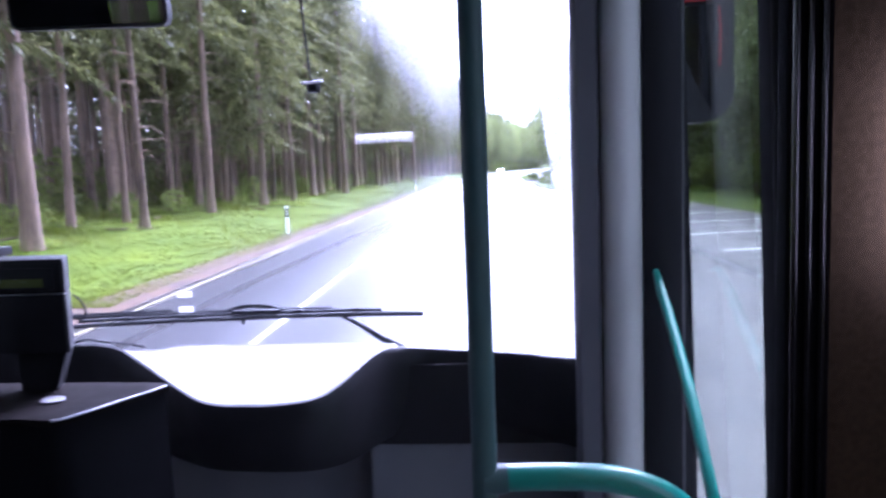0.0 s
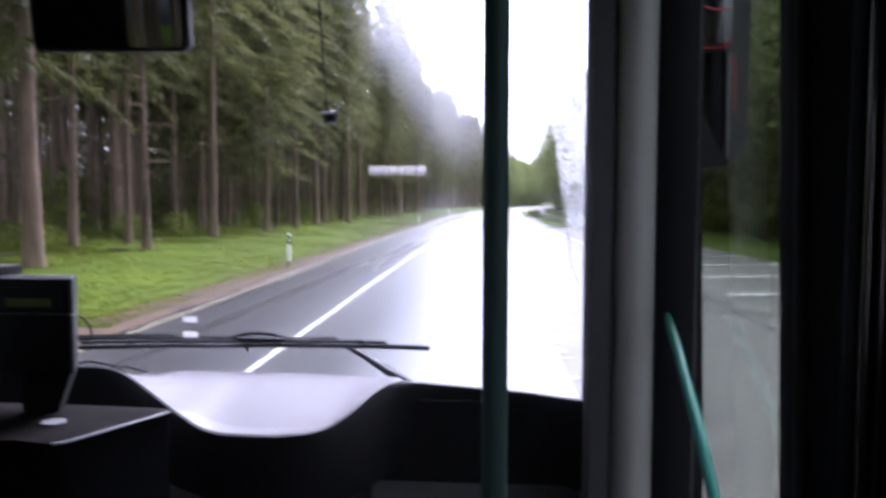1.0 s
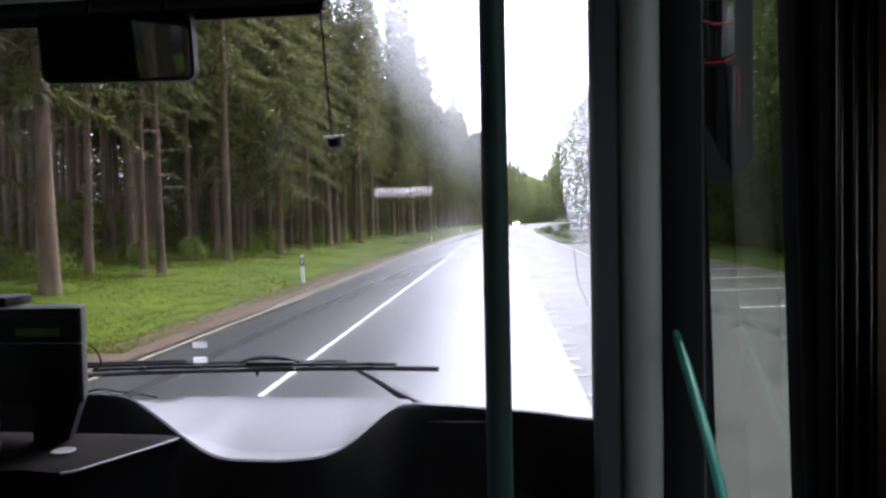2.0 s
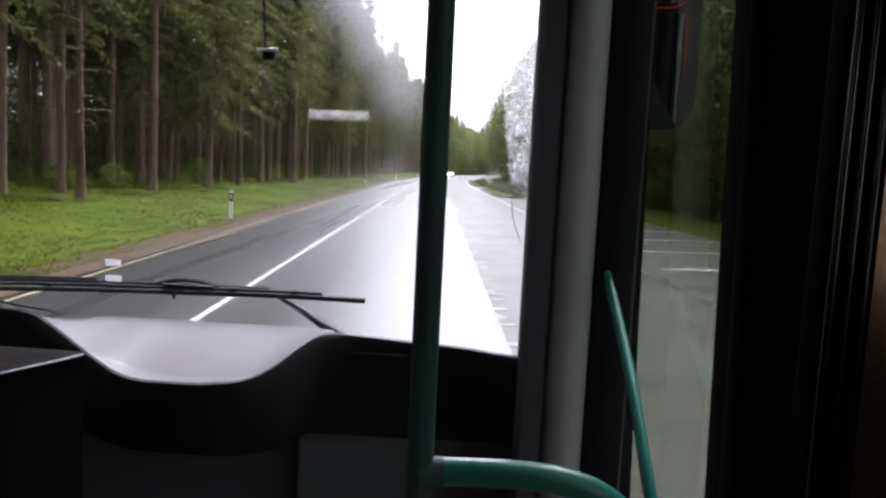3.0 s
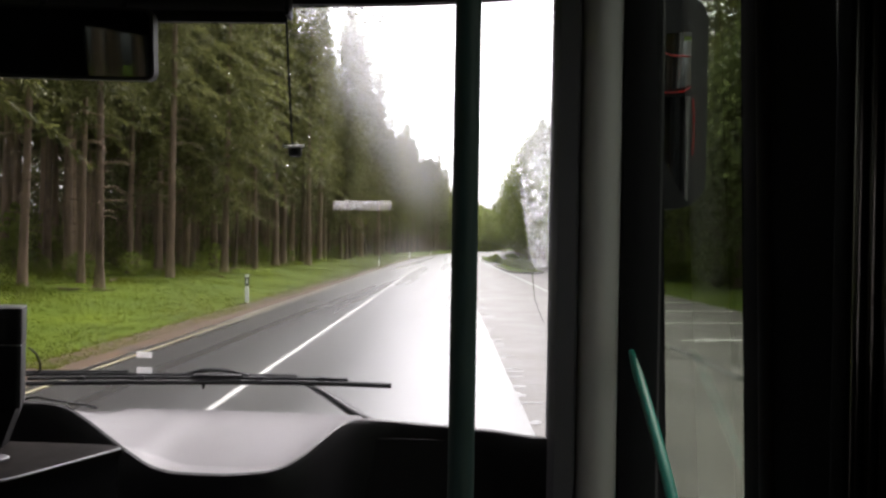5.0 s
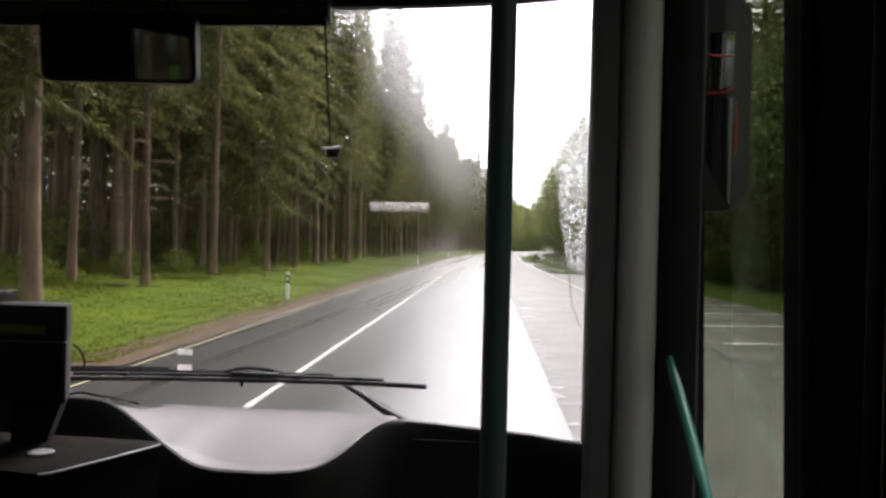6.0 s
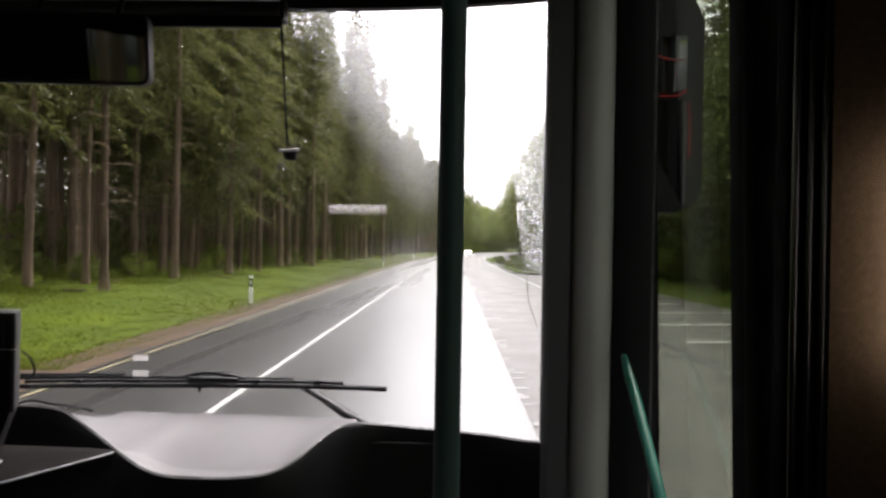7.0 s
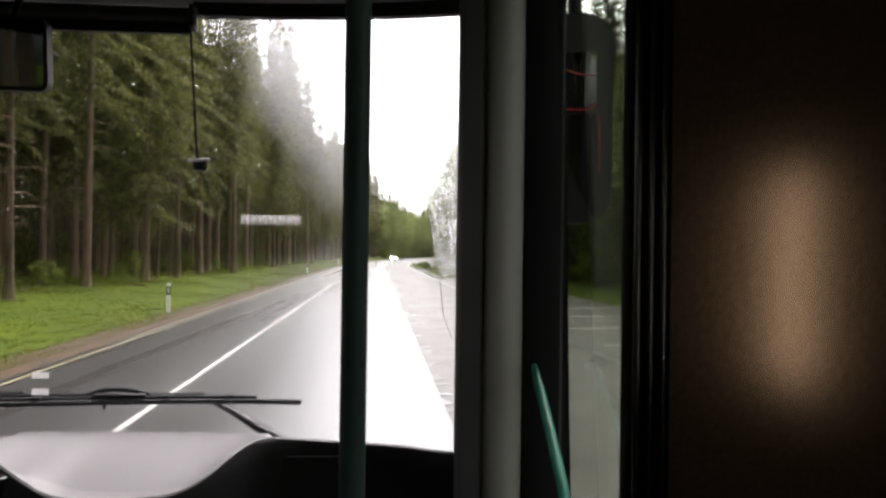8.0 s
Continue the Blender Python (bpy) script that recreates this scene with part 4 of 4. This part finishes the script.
def trunk_mesh(name, height, radius, rng, parent, mat, sway=0.25, top=0.15):
    bm = bmesh.new()
    pts, radii = [], []
    dx, dy = rng.uniform(-1, 1) * sway, rng.uniform(-1, 1) * sway
    for i in range(15):
        t = (i / 14) ** 1.6
        pts.append((dx * math.sin(t * 2.4), dy * math.sin(t * 2.0), -0.25 + t * height))
        flare = 1.0 + 0.55 * math.exp(-t * height / 0.5)
        radii.append(radius * flare * ((1 - t) * (1 - top) + top * 0.3))
    tube(bm, pts, radii, 11)
    for v in bm.verts:
        v.co += Vector((noise.noise(v.co * 1.7), noise.noise(v.co * 1.7 + Vector((9, 0, 0))), 0)) * radius * 0.16
    return part(name, bm, mat, parent, smooth=True)


def spruce(seed, height, crown_low, spread, trunk_radius, label, reach=1.0):
    """A tall conifer: bare lower trunk with dead limbs, drooping sprays above."""
    rng = random.Random(seed)
    npr = np.random.RandomState(seed)
    tree = thing("spruce_tree", (0, 0, 0), label, "tree", "forest trees")
    trunk_mesh("trunk", height, trunk_radius, rng, tree, BARK)
    bm = bmesh.new()
    for _ in range(26):
        z = rng.uniform(2.2, crown_low + 4)
        a = rng.uniform(0, 6.28)
        ln = rng.uniform(0.5, 1.8)
        tip = (math.cos(a) * ln, math.sin(a) * ln, z - rng.uniform(0.0, 0.45) * ln)
        tube(bm, [(0, 0, z), (tip[0] * 0.55, tip[1] * 0.55, z + 0.05), tip], [0.03, 0.017, 0.004], 4)
    tagged(part("dead_limbs", bm, BARK, tree), kind="stuff")
    c, al, ac = [], [], []
    z = crown_low
    while z < height - 0.3:
        t = (z - crown_low) / (height - crown_low)
        full = spread * (1 - t) ** 0.75 * (0.55 + 0.45 * min(1.0, t * 6 + 0.2)) + 0.25
        turned = rng.uniform(0, 6.28)
        count = rng.choice((2, 3)) if t < 0.22 else rng.choice((4, 5))
        for limb in range(count):
            ln = full * rng.uniform(0.55, 1.15)
            a = turned + 6.28 * (limb + rng.uniform(-0.3, 0.3)) / count
            d = np.array([math.cos(a), math.sin(a), 0.0])
            side = np.array([-d[1], d[0], 0.0])
            k = max(3, int(ln / 0.21))
            droop = 0.34 + 0.36 * (1 - t) * rng.random()
            lift_z = z + rng.uniform(-0.12, 0.12)
            for i in range(k):
                s = (i + 0.8) / k
                base = d * (ln * s) + np.array([0, 0, lift_z + 0.35 * ln * s * (t - 0.25) - droop * ln * s * s + 0.16 * ln * max(0, s - 0.7)])
                for _ in range(8):
                    sw = npr.uniform(-1, 1)
                    out = d * npr.uniform(0.1, 0.8) + side * sw * 0.8 + np.array([0, 0, npr.uniform(-1.15, 0.0)])
                    out /= np.linalg.norm(out)
                    half = npr.uniform(0.10, 0.25) * (1.3 - 0.6 * s) * reach
                    turn = np.cross(out, npr.normal(size=3))
                    turn /= np.linalg.norm(turn) + 1e-6
                    c.append(base + out * half + side * sw * 0.12 + npr.normal(size=3) * 0.035)
                    al.append(out * half)
                    ac.append(turn * half * npr.uniform(0.15, 0.27))
        z += rng.uniform(0.34, 0.56)
    v, f = diamonds(np.array(c), np.array(al), np.array(ac))
    mesh_part("crown", v, f, NEEDLES, tree, "drooping dark green needle sprays")
    return tree


def broadleaf(seed, height, low, spread, trunk_radius, label, mat=None, clumps=85, leaves=95, name="broadleaf_tree", group="roadside trees", size=0.13, clump=0.24):
    """A leafy tree or bush: forked limbs and an uneven crown of separate leaves."""
    rng = random.Random(seed)
    npr = np.random.RandomState(seed)
    tree = thing(name, (0, 0, 0), label, "tree" if name != "bush" else "bush", group)
    if name != "bush":
        trunk_mesh("trunk", height * 0.75, trunk_radius, rng, tree, BARK, sway=0.5)
    bm = bmesh.new()
    c, al, ac = [], [], []
    for _ in range(clumps):
        t = rng.random() ** 0.8
        z = low + (height - low) * t
        wide = spread * (math.sin(math.pi * (0.12 + 0.83 * t)) ** 0.7) * rng.uniform(0.35, 1.08)
        a = rng.uniform(0, 2 * math.pi)
        mid = np.array([math.cos(a) * wide, math.sin(a) * wide, z])
        if rng.random() < 0.55:
            start = max(0.1, z - wide * 0.8 - 0.5)
            tube(bm, [(0, 0, min(start, height * 0.72)), (mid[0] * 0.5, mid[1] * 0.5, (start + z) / 2 + 0.1), tuple(mid)], [trunk_radius * 0.35, trunk_radius * 0.2, 0.012], 5)
        r = rng.uniform(0.55, 1.2) * spread * clump
        m = int(leaves * rng.uniform(0.6, 1.3))
        p = npr.normal(size=(m, 3)) * np.array([r, r, r * 0.6])
        u = npr.normal(size=(m, 3))
        u /= np.linalg.norm(u, axis=1)[:, None]
        w = np.cross(u, npr.normal(size=(m, 3)))
        w /= np.linalg.norm(w, axis=1)[:, None] + 1e-6
        s = npr.uniform(0.6, 1.3, size=(m, 1)) * size
        c.append(mid + p)
        al.append(u * s)
        ac.append(w * s * 0.6)
    tagged(part("limbs", bm, BARK, tree), kind="stuff")
    v, f = diamonds(np.concatenate(c), np.concatenate(al), np.concatenate(ac))
    mesh_part("crown", v, f, mat or BROADLEAF, tree, "fresh green leaves")
    return tree


def stand(y, u):
    return Vector((bend(y) + u, y, ground_height(u, y) if u > -25 else max(0.62, ground_height(u, y))))


def settle(tree, u, y, scale, rng):
    """A copy of a tree on the ground."""
    p = stand(y, u)
    m = Matrix.Translation(p) @ Matrix.Rotation(rng.uniform(0, 6.28), 4, "Z")
    ob = copy_thing(tree, m)
    ob.scale = (scale * rng.uniform(0.92, 1.08), scale * rng.uniform(0.92, 1.08), scale)
    return ob


def far_woods(name, places, seed, label):
    """Far conifers, trunk and sprays joined: too many and too far to tell apart."""
    rng = random.Random(seed)
    npr = np.random.RandomState(seed)
    tv, tf, c, al, ac = [], [], [], [], []
    for x, y, z0, h, low in places:
        r = rng.uniform(0.13, 0.24)
        base = len(tv)
        top = (x + rng.uniform(-0.3, 0.3), y + rng.uniform(-0.3, 0.3))
        for cx, cy, cz, cr in ((x, y, z0 - 0.3, r * 1.25), (x, y, z0 + 1.0, r), (*top, z0 + h, r * 0.15)):
            for k in range(7):
                a = 2 * math.pi * k / 7
                tv.append((cx + cr * math.cos(a), cy + cr * math.sin(a), cz))
        for ring in range(2):
            for k in range(7):
                j = (k + 1) % 7
                tf.append((base + ring * 7 + k, base + ring * 7 + j, base + (ring + 1) * 7 + j, base + (ring + 1) * 7 + k))
        m = int(46 * (h - low))
        t = npr.random_sample(m)
        reach = (3.0 * (1 - t) ** 0.75 + 0.2) * np.sqrt(npr.uniform(0.05, 1.1, m))
        a = npr.uniform(0, 2 * np.pi, m)
        d = np.stack([np.cos(a), np.sin(a), np.zeros(m)], 1)
        p = np.array([x, y, z0 + low]) + d * reach[:, None]
        p[:, 2] += t * (h - low) - 0.25 * reach
        out = d + npr.normal(size=(m, 3)) * 0.6
        out[:, 2] -= 0.35
        out /= np.linalg.norm(out, axis=1)[:, None]
        w = np.cross(out, npr.normal(size=(m, 3)))
        w /= np.linalg.norm(w, axis=1)[:, None] + 1e-6
        s = npr.uniform(0.22, 0.55, (m, 1))
        c.append(p)
        al.append(out * s)
        ac.append(w * s * 0.36)
    wood = thing(name, (0, 0, 0), label, "woods", kind="stuff")
    tagged(mesh_part("trunks", tv, tf, BARK, wood, smooth=True), kind="stuff")
    v, f = diamonds(np.concatenate(c), np.concatenate(al), np.concatenate(ac))
    tagged(mesh_part("foliage", v, f, NEEDLES, wood), kind="stuff")


def plant_forest():
    rng = random.Random(11)
    tall = "tall spruce with bare grey-brown trunk at the forest edge"
    kinds = [spruce(1, 29, 5.5, 4.2, 0.27, tall), spruce(2, 31, 9.0, 3.8, 0.33, tall), spruce(3, 28, 4.2, 4.4, 0.23, tall), spruce(5, 30, 9.5, 3.7, 0.30, tall), spruce(8, 27, 8.0, 3.2, 0.19, tall)]
    high = [kinds[1], kinds[3], kinds[4]]
    leafy = broadleaf(21, 9, 2.4, 2.6, 0.10, "slim leafy tree with bright leaves at the forest edge", clumps=60, leaves=80, group="forest edge leafy trees", size=0.12)
    bush = broadleaf(31, 2.6, 0.25, 1.6, 0.05, "loose green bush of undergrowth beneath the spruces", mat=UNDERGROWTH, clumps=62, leaves=42, name="bush", group="undergrowth bushes", size=0.09, clump=0.12)
    sources = kinds + [leafy, bush]
    far = []

    def away(u, y, low, h):
        p = stand(y, u)
        far.append((p.x, p.y, p.z, h, low))

    # edge rows on the far side of the road
    for row, (u, gap) in enumerate(((-12.7, 6.6), (-15.9, 4.8), (-19.2, 3.6))):
        y = 12 + row * 2.0
        while y < 262:
            place = u + rng.uniform(-1.1, 1.1)
            if y < 215 - 25 * row:
                settle(rng.choice(kinds if row < 2 else high), place, y, rng.uniform(0.85, 1.1) - 0.1 * row, rng)
            else:
                away(place, y, rng.uniform(6, 10), rng.uniform(26, 32))
            y += gap * rng.uniform(0.35, 1.55)
    for u, y in ((-13.6, 61), (-14.4, 68), (-13.0, 75), (-14.6, 84), (-13.4, 93)):
        settle(kinds[1], u, y, rng.uniform(0.92, 1.02), rng)
    for row in range(7):
        u = -22.6 - row * 2.9
        y = 24 + row * 5
        while y < 400:
            away(u + rng.uniform(-1.3, 1.3), y, rng.uniform(8, 13), rng.uniform(23, 30))
            y += 3.6 * rng.uniform(0.6, 1.4) * (1 + y / 300)
    y = 26
    while y < 330:
        away(-47 + rng.uniform(-3, 3), y, 0.3, rng.uniform(14, 21))
        y += rng.uniform(1.1, 1.8)
    for _ in range(100):
        y = 22 + 190 * rng.random() ** 1.5
        settle(bush, -14.0 - 10 * rng.random() ** 0.9, y, rng.uniform(0.2, 0.45 + 0.35 * min(1.0, y / 100)), rng)
    for _ in range(56):
        settle(bush, rng.uniform(-36, -20), 26 + 150 * rng.random() ** 1.3, rng.uniform(0.5, 1.6), rng)
    weed = broadleaf(33, 0.42, 0.02, 0.95, 0.01, "low weed clump in the verge grass", mat=UNDERGROWTH, clumps=20, leaves=26, name="bush", group="weeds in the verge", size=0.07)
    sources.append(weed)
    for _ in range(46):
        settle(weed, -16.5 + 8.0 * rng.random() ** 2.2, 13 + 75 * rng.random() ** 1.4, rng.uniform(0.25, 0.75), rng)
    for u, y, s in ((-18.5, 96, 1.0), (-16.8, 56, 1.1), (-21, 48, 0.7), (-16.5, 78, 1.1), (-16.2, 110, 1.2), (-19.5, 66, 0.9), (-22, 130, 0.9)):
        settle(leafy, u, y, s, rng)
    # the lay-by's side
    right = [broadleaf(41, 19, 3.0, 4.6, 0.26, "broad leafy tree with fresh green crown along the lay-by", clumps=120, leaves=110, size=0.17),
             broadleaf(42, 16, 2.2, 4.2, 0.22, "broad leafy tree with fresh green crown along the lay-by", clumps=110, leaves=110, size=0.17)]
    sources += right
    y = 56
    while y < 390:
        settle(rng.choice(right), 13.8 + rng.uniform(-2.2, 2.2), y, rng.uniform(0.62, 1.15) * (0.72 + 0.36 * min(1.0, y / 170)), rng)
        y += rng.uniform(5.0, 11.0)
    for row in range(5):
        y = 16 + 2 * row
        while y < 230:
            place = 15.0 + row * 3.4 + rng.uniform(-1, 1)
            if row < 2 and y < 110:
                settle(rng.choice(kinds), place, y, rng.uniform(0.72, 0.9), rng)
            else:
                away(place, y, rng.uniform(3, 9), rng.uniform(18, 25))
            y += 4.4 * rng.uniform(0.6, 1.4)
    y = 14
    while y < 200:
        away(33 + rng.uniform(-2, 2), y, 0.6, rng.uniform(14, 20))
        y += rng.uniform(2.4, 3.4)
    for _ in range(26):
        settle(bush, rng.uniform(13.6, 17), 24 + 150 * rng.random(), rng.uniform(0.6, 1.2), rng)
    # unseen woods behind the vehicle, added to darken mirrors; the gap lights the panel
    for row in range(4):
        y = -150
        while y < 13:
            away(-13.2 - row * 3.6 + rng.uniform(-1.2, 1.2), y, rng.uniform(5, 9), rng.uniform(24, 30))
            if y < -2.6 * (12.5 + row * 3.6) or y > 4:
                away(12.5 + row * 3.6 + rng.uniform(-1.2, 1.2), y, rng.uniform(1.0, 4), rng.uniform(18, 26))
            y += rng.uniform(3.6, 6.0)
    # woods that close the bend
    for _ in range(90):
        away(rng.uniform(-60, 40), rng.uniform(400, 440), rng.uniform(0.3, 3), rng.uniform(18, 26))
    for _ in range(16):
        settle(rng.choice(right), rng.uniform(4, 40), rng.uniform(340, 395), rng.uniform(1.0, 1.3), rng)
    y = 262
    while y < 400:
        settle(rng.choice(right), -12.5 + rng.uniform(-2, 1.5), y, rng.uniform(0.9, 1.25), rng)
        settle(bush, -10.5 + rng.uniform(-1, 1), y, rng.uniform(1.0, 1.6), rng)
        y += rng.uniform(3.5, 6.0)
    for _ in range(26):
        settle(rng.choice(right), rng.uniform(-34, 14), rng.uniform(392, 402), rng.uniform(0.9, 1.2), rng)
    for y in (15.5, 20, 25, 30, 36, 43):
        settle(rng.choice(right), rng.uniform(14.6, 16.2), y, rng.uniform(0.55, 0.8), rng)
        settle(bush, rng.uniform(13.2, 14.6), y + 2.2, rng.uniform(0.6, 1.0), rng)
    for y in (61.5, 66, 70.5, 76, 81, 98, 104, 110, 117):
        settle(bush, 6.5 + rng.uniform(-0.5, 0.5), y, rng.uniform(0.25, 0.42), rng)
    more = random.Random(77)
    for y in (24, 28.5, 31, 35.5, 38, 42.5, 47, 50, 55.5, 59, 66, 72, 79, 88):
        settle(more.choice(high), more.uniform(-20.5, -14.2), y, more.uniform(0.72, 0.95), more)
    far_woods("far_woods", far, 5, "dense dark spruce woods behind the forest edge")
    for s in sources:
        for o in [*s.children_recursive, s]:
            bpy.data.objects.remove(o)


plant_forest()


def build_grass():
    """Fine blades over both verges, denser near the vehicle."""
    npr = np.random.RandomState(6)
    n = 230000
    y = 12 + 130 * npr.random_sample(n) ** 1.8
    u = np.where(npr.random_sample(n) < 0.85, -6.42 - 15 * npr.random_sample(n) ** 1.2, 10.25 + 9 * npr.random_sample(n))
    base = np.array([(bend(b) + a, b, max(-0.03, ground_height(a, b)) - 0.01) for a, b in zip(u, y)])
    patch = np.array([noise.noise(Vector((a * 0.3, b * 0.2, 2.0))) for a, b in zip(u, y)])
    tall = npr.uniform(0.03, 0.09, size=(n, 1)) * (1 + 0.9 * np.clip(patch, -0.6, 1.0))[:, None]
    edge = np.clip((-11.4 - u) / 2.6, 0.0, 1.0) * np.clip(0.5 + 1.6 * patch, 0.1, 1.5)
    tall *= (1 + 3.2 * edge)[:, None]
    dirs = npr.normal(size=(n, 3)) * np.array([0.8, 0.8, 0])
    dirs[:, 2] = 0.8
    wide = npr.normal(size=(n, 3)) * np.array([1, 1, 0])
    wide /= np.linalg.norm(wide, axis=1)[:, None]
    w = npr.uniform(0.004, 0.012, size=(n, 1)) * (1 + y[:, None] / 60)
    v = np.empty((n, 3, 3))
    v[:, 0], v[:, 1], v[:, 2] = base - wide * w, base + wide * w, base + dirs * tall
    ob = mesh_part("grass", v.reshape(-1, 3), np.arange(n * 3).reshape(n, 3), GRASS_BLADES)
    tagged(ob, "fresh green wet grass over the verges", "grass", kind="stuff")


build_grass()


def build_branches():
    """Dead branches lying at the forest edge."""
    rng = random.Random(23)
    for u, y, turn in ((-12.2, 25, 0.4), (-13.6, 30, 1.9), (-11.6, 37, 2.7), (-14.2, 22, 1.1), (-13.0, 46, 0.2), (-12.6, 57, 2.2)):
        p = stand(y, u)
        branch = thing("fallen_branch", p, "grey-brown dead branch lying in the grass", "branch", "fallen branches")
        long = rng.uniform(0.9, 1.9)
        d, side = Vector((math.cos(turn), math.sin(turn), 0)), Vector((-math.sin(turn), math.cos(turn), 0))
        line = rounded([p + d * (long * (k / 4 - 0.5)) + side * rng.uniform(-0.08, 0.08) + Vector((0, 0, 0.03 + 0.10 * rng.random())) for k in range(5)], 3)
        bm = bmesh.new()
        tube(bm, line, [0.045 * (1 - 0.8 * i / (len(line) - 1)) for i in range(len(line))], 7)
        part("stem", bm, BARK, branch, smooth=True)
        for k in (3, 6, 9):
            bm = bmesh.new()
            out = line[k] + side * rng.choice((-1, 1)) * rng.uniform(0.2, 0.4) + d * 0.2 + Vector((0, 0, rng.uniform(0.02, 0.2)))
            tube(bm, [line[k], (line[k] + out) / 2 + Vector((0, 0, 0.02)), out], [0.018, 0.012, 0.004], 5)
            part("twig", bm, BARK, branch)


build_branches()


def build_posts():
    first = thing("delineator_post", (0, 0, 0), "white plastic roadside delineator post with black band", "delineator post", "delineator posts")
    bm = bmesh.new()
    prism(bm, [(-0.065, -0.045), (0.065, -0.045), (0.065, 0.0), (0.0, 0.07), (-0.065, 0.0)], -0.1, 0.62, 0.008)
    part("shaft", bm, POST_WHITE, first)
    bm = bmesh.new()
    prism(bm, [(-0.067, -0.047), (0.067, -0.047), (0.067, 0.0), (0.0, 0.072), (-0.067, 0.0)], 0.621, 0.92)
    band = part("band", bm, POST_BLACK, first, "slanted black band")
    bm = bmesh.new()
    prism(bm, [(-0.065, -0.045), (0.065, -0.045), (0.065, 0.0), (0.0, 0.07), (-0.065, 0.0)], 0.921, 1.02, 0.008)
    part("cap", bm, POST_WHITE, first)
    part("reflector", boxed(-0.025, 0.025, -0.054, -0.0475, 0.70, 0.86, 0.004), WHITE_PLASTIC, band, "pale rectangular reflector")
    for y in (26, 76, 126, 176):
        copy_thing(first, Matrix.Translation((bend(y) - 7.05, y, -0.03)) @ Matrix.Rotation(0.05, 4, "Z"))
    for o in [*first.children_recursive, first]:
        bpy.data.objects.remove(o)


build_posts()


def build_lay_by():
    for y in (13.6, 17.4, 21.3, 25.2, 29.1):
        bm = bmesh.new()
        prism(bm, [(bend(y) + u, y + 0.22 * (u - 5.4) + d) for u, d in ((5.4, -0.05), (9.9, -0.05), (9.9, 0.05), (5.4, 0.05))], -0.003, 0.003)
        ob = part("bay_line", bm, BAY_PAINT)
        tagged(ob, "white parking bay line on the wet lay-by", "road marking", "bay lines", kind="structure")
    ribbon("gutter", 4.72, 4.90, -0.003, 0.0015, SEAM, "dark wet gutter seam between lane and parking bays", category="gutter")
    for y0, y1 in ((60, 84), (96, 150)):
        isle = thing("grass_island", (bend(y0) + 7, (y0 + y1) / 2, 0), "long grass island with grey concrete kerb in the lay-by", "island")
        steps = [y0 + (y1 - y0) * i / 12 for i in range(13)]
        def outline(inset):
            half = [(bend(y) + 5.0 + inset + (0.9 if i in (0, 12) else 0), y) for i, y in enumerate(steps)]
            other = [(bend(y) + 8.0 - inset - (0.9 if i in (0, 12) else 0), y) for i, y in enumerate(steps)]
            return half[::-1] + other
        bm = bmesh.new()
        prism(bm, outline(0.0), -0.1, 0.12)
        part("kerb", bm, KERB_STONE, isle)
        bm = bmesh.new()
        prism(bm, outline(0.14), 0.0, 0.16)
        part("turf", bm, GRASS_GROUND, isle, "short green turf")


build_lay_by()


def build_car():
    y = 245.0
    x = bend(y) + CENTRE - 1.6
    car = thing("car", (x, y, 0), "dark oncoming car with bright lit headlights", "car")
    bm = bmesh.new()
    profile = [(-2.1, 0.25), (-2.15, 0.6), (-2.0, 0.78), (-1.0, 0.92), (-0.3, 1.38), (0.9, 1.45), (1.8, 1.0), (2.1, 0.9), (2.1, 0.3)]
    loft(bm, [[(x + s * k, y + a, 0.0 + b) for a, b in profile] for s, k in ((-0.85, 1), (-0.8, 1), (0.8, 1), (0.85, 1))], closed=True)
    part("body", bm, CAR_PAINT, car)
    bm = bmesh.new()
    loft(bm, [[(x + s, y - 0.98 - 0.01, 0.95), (x + s * 0.85, y - 0.32, 1.37)] for s in (-0.7, 0.7)])
    part("windscreen", bm, GLOSS_BLACK, car)
    for s in (-0.6, 0.6):
        bm = bmesh.new()
        tube(bm, [(x + s, y - 2.2, 0.66), (x + s, y - 2.1, 0.66)], [0.18, 0.20], 16)
        part("headlight", bm, HEADLIGHT, car, "bright lit headlight")
        for yy in (-1.35, 1.3):
            bm = bmesh.new()
            tube(bm, [(x + s * 1.35 - 0.09, y + yy, 0.31), (x + s * 1.35 + 0.09, y + yy, 0.31)], 0.31, 18)
            part("wheel", bm, RUBBER, car)


build_car()
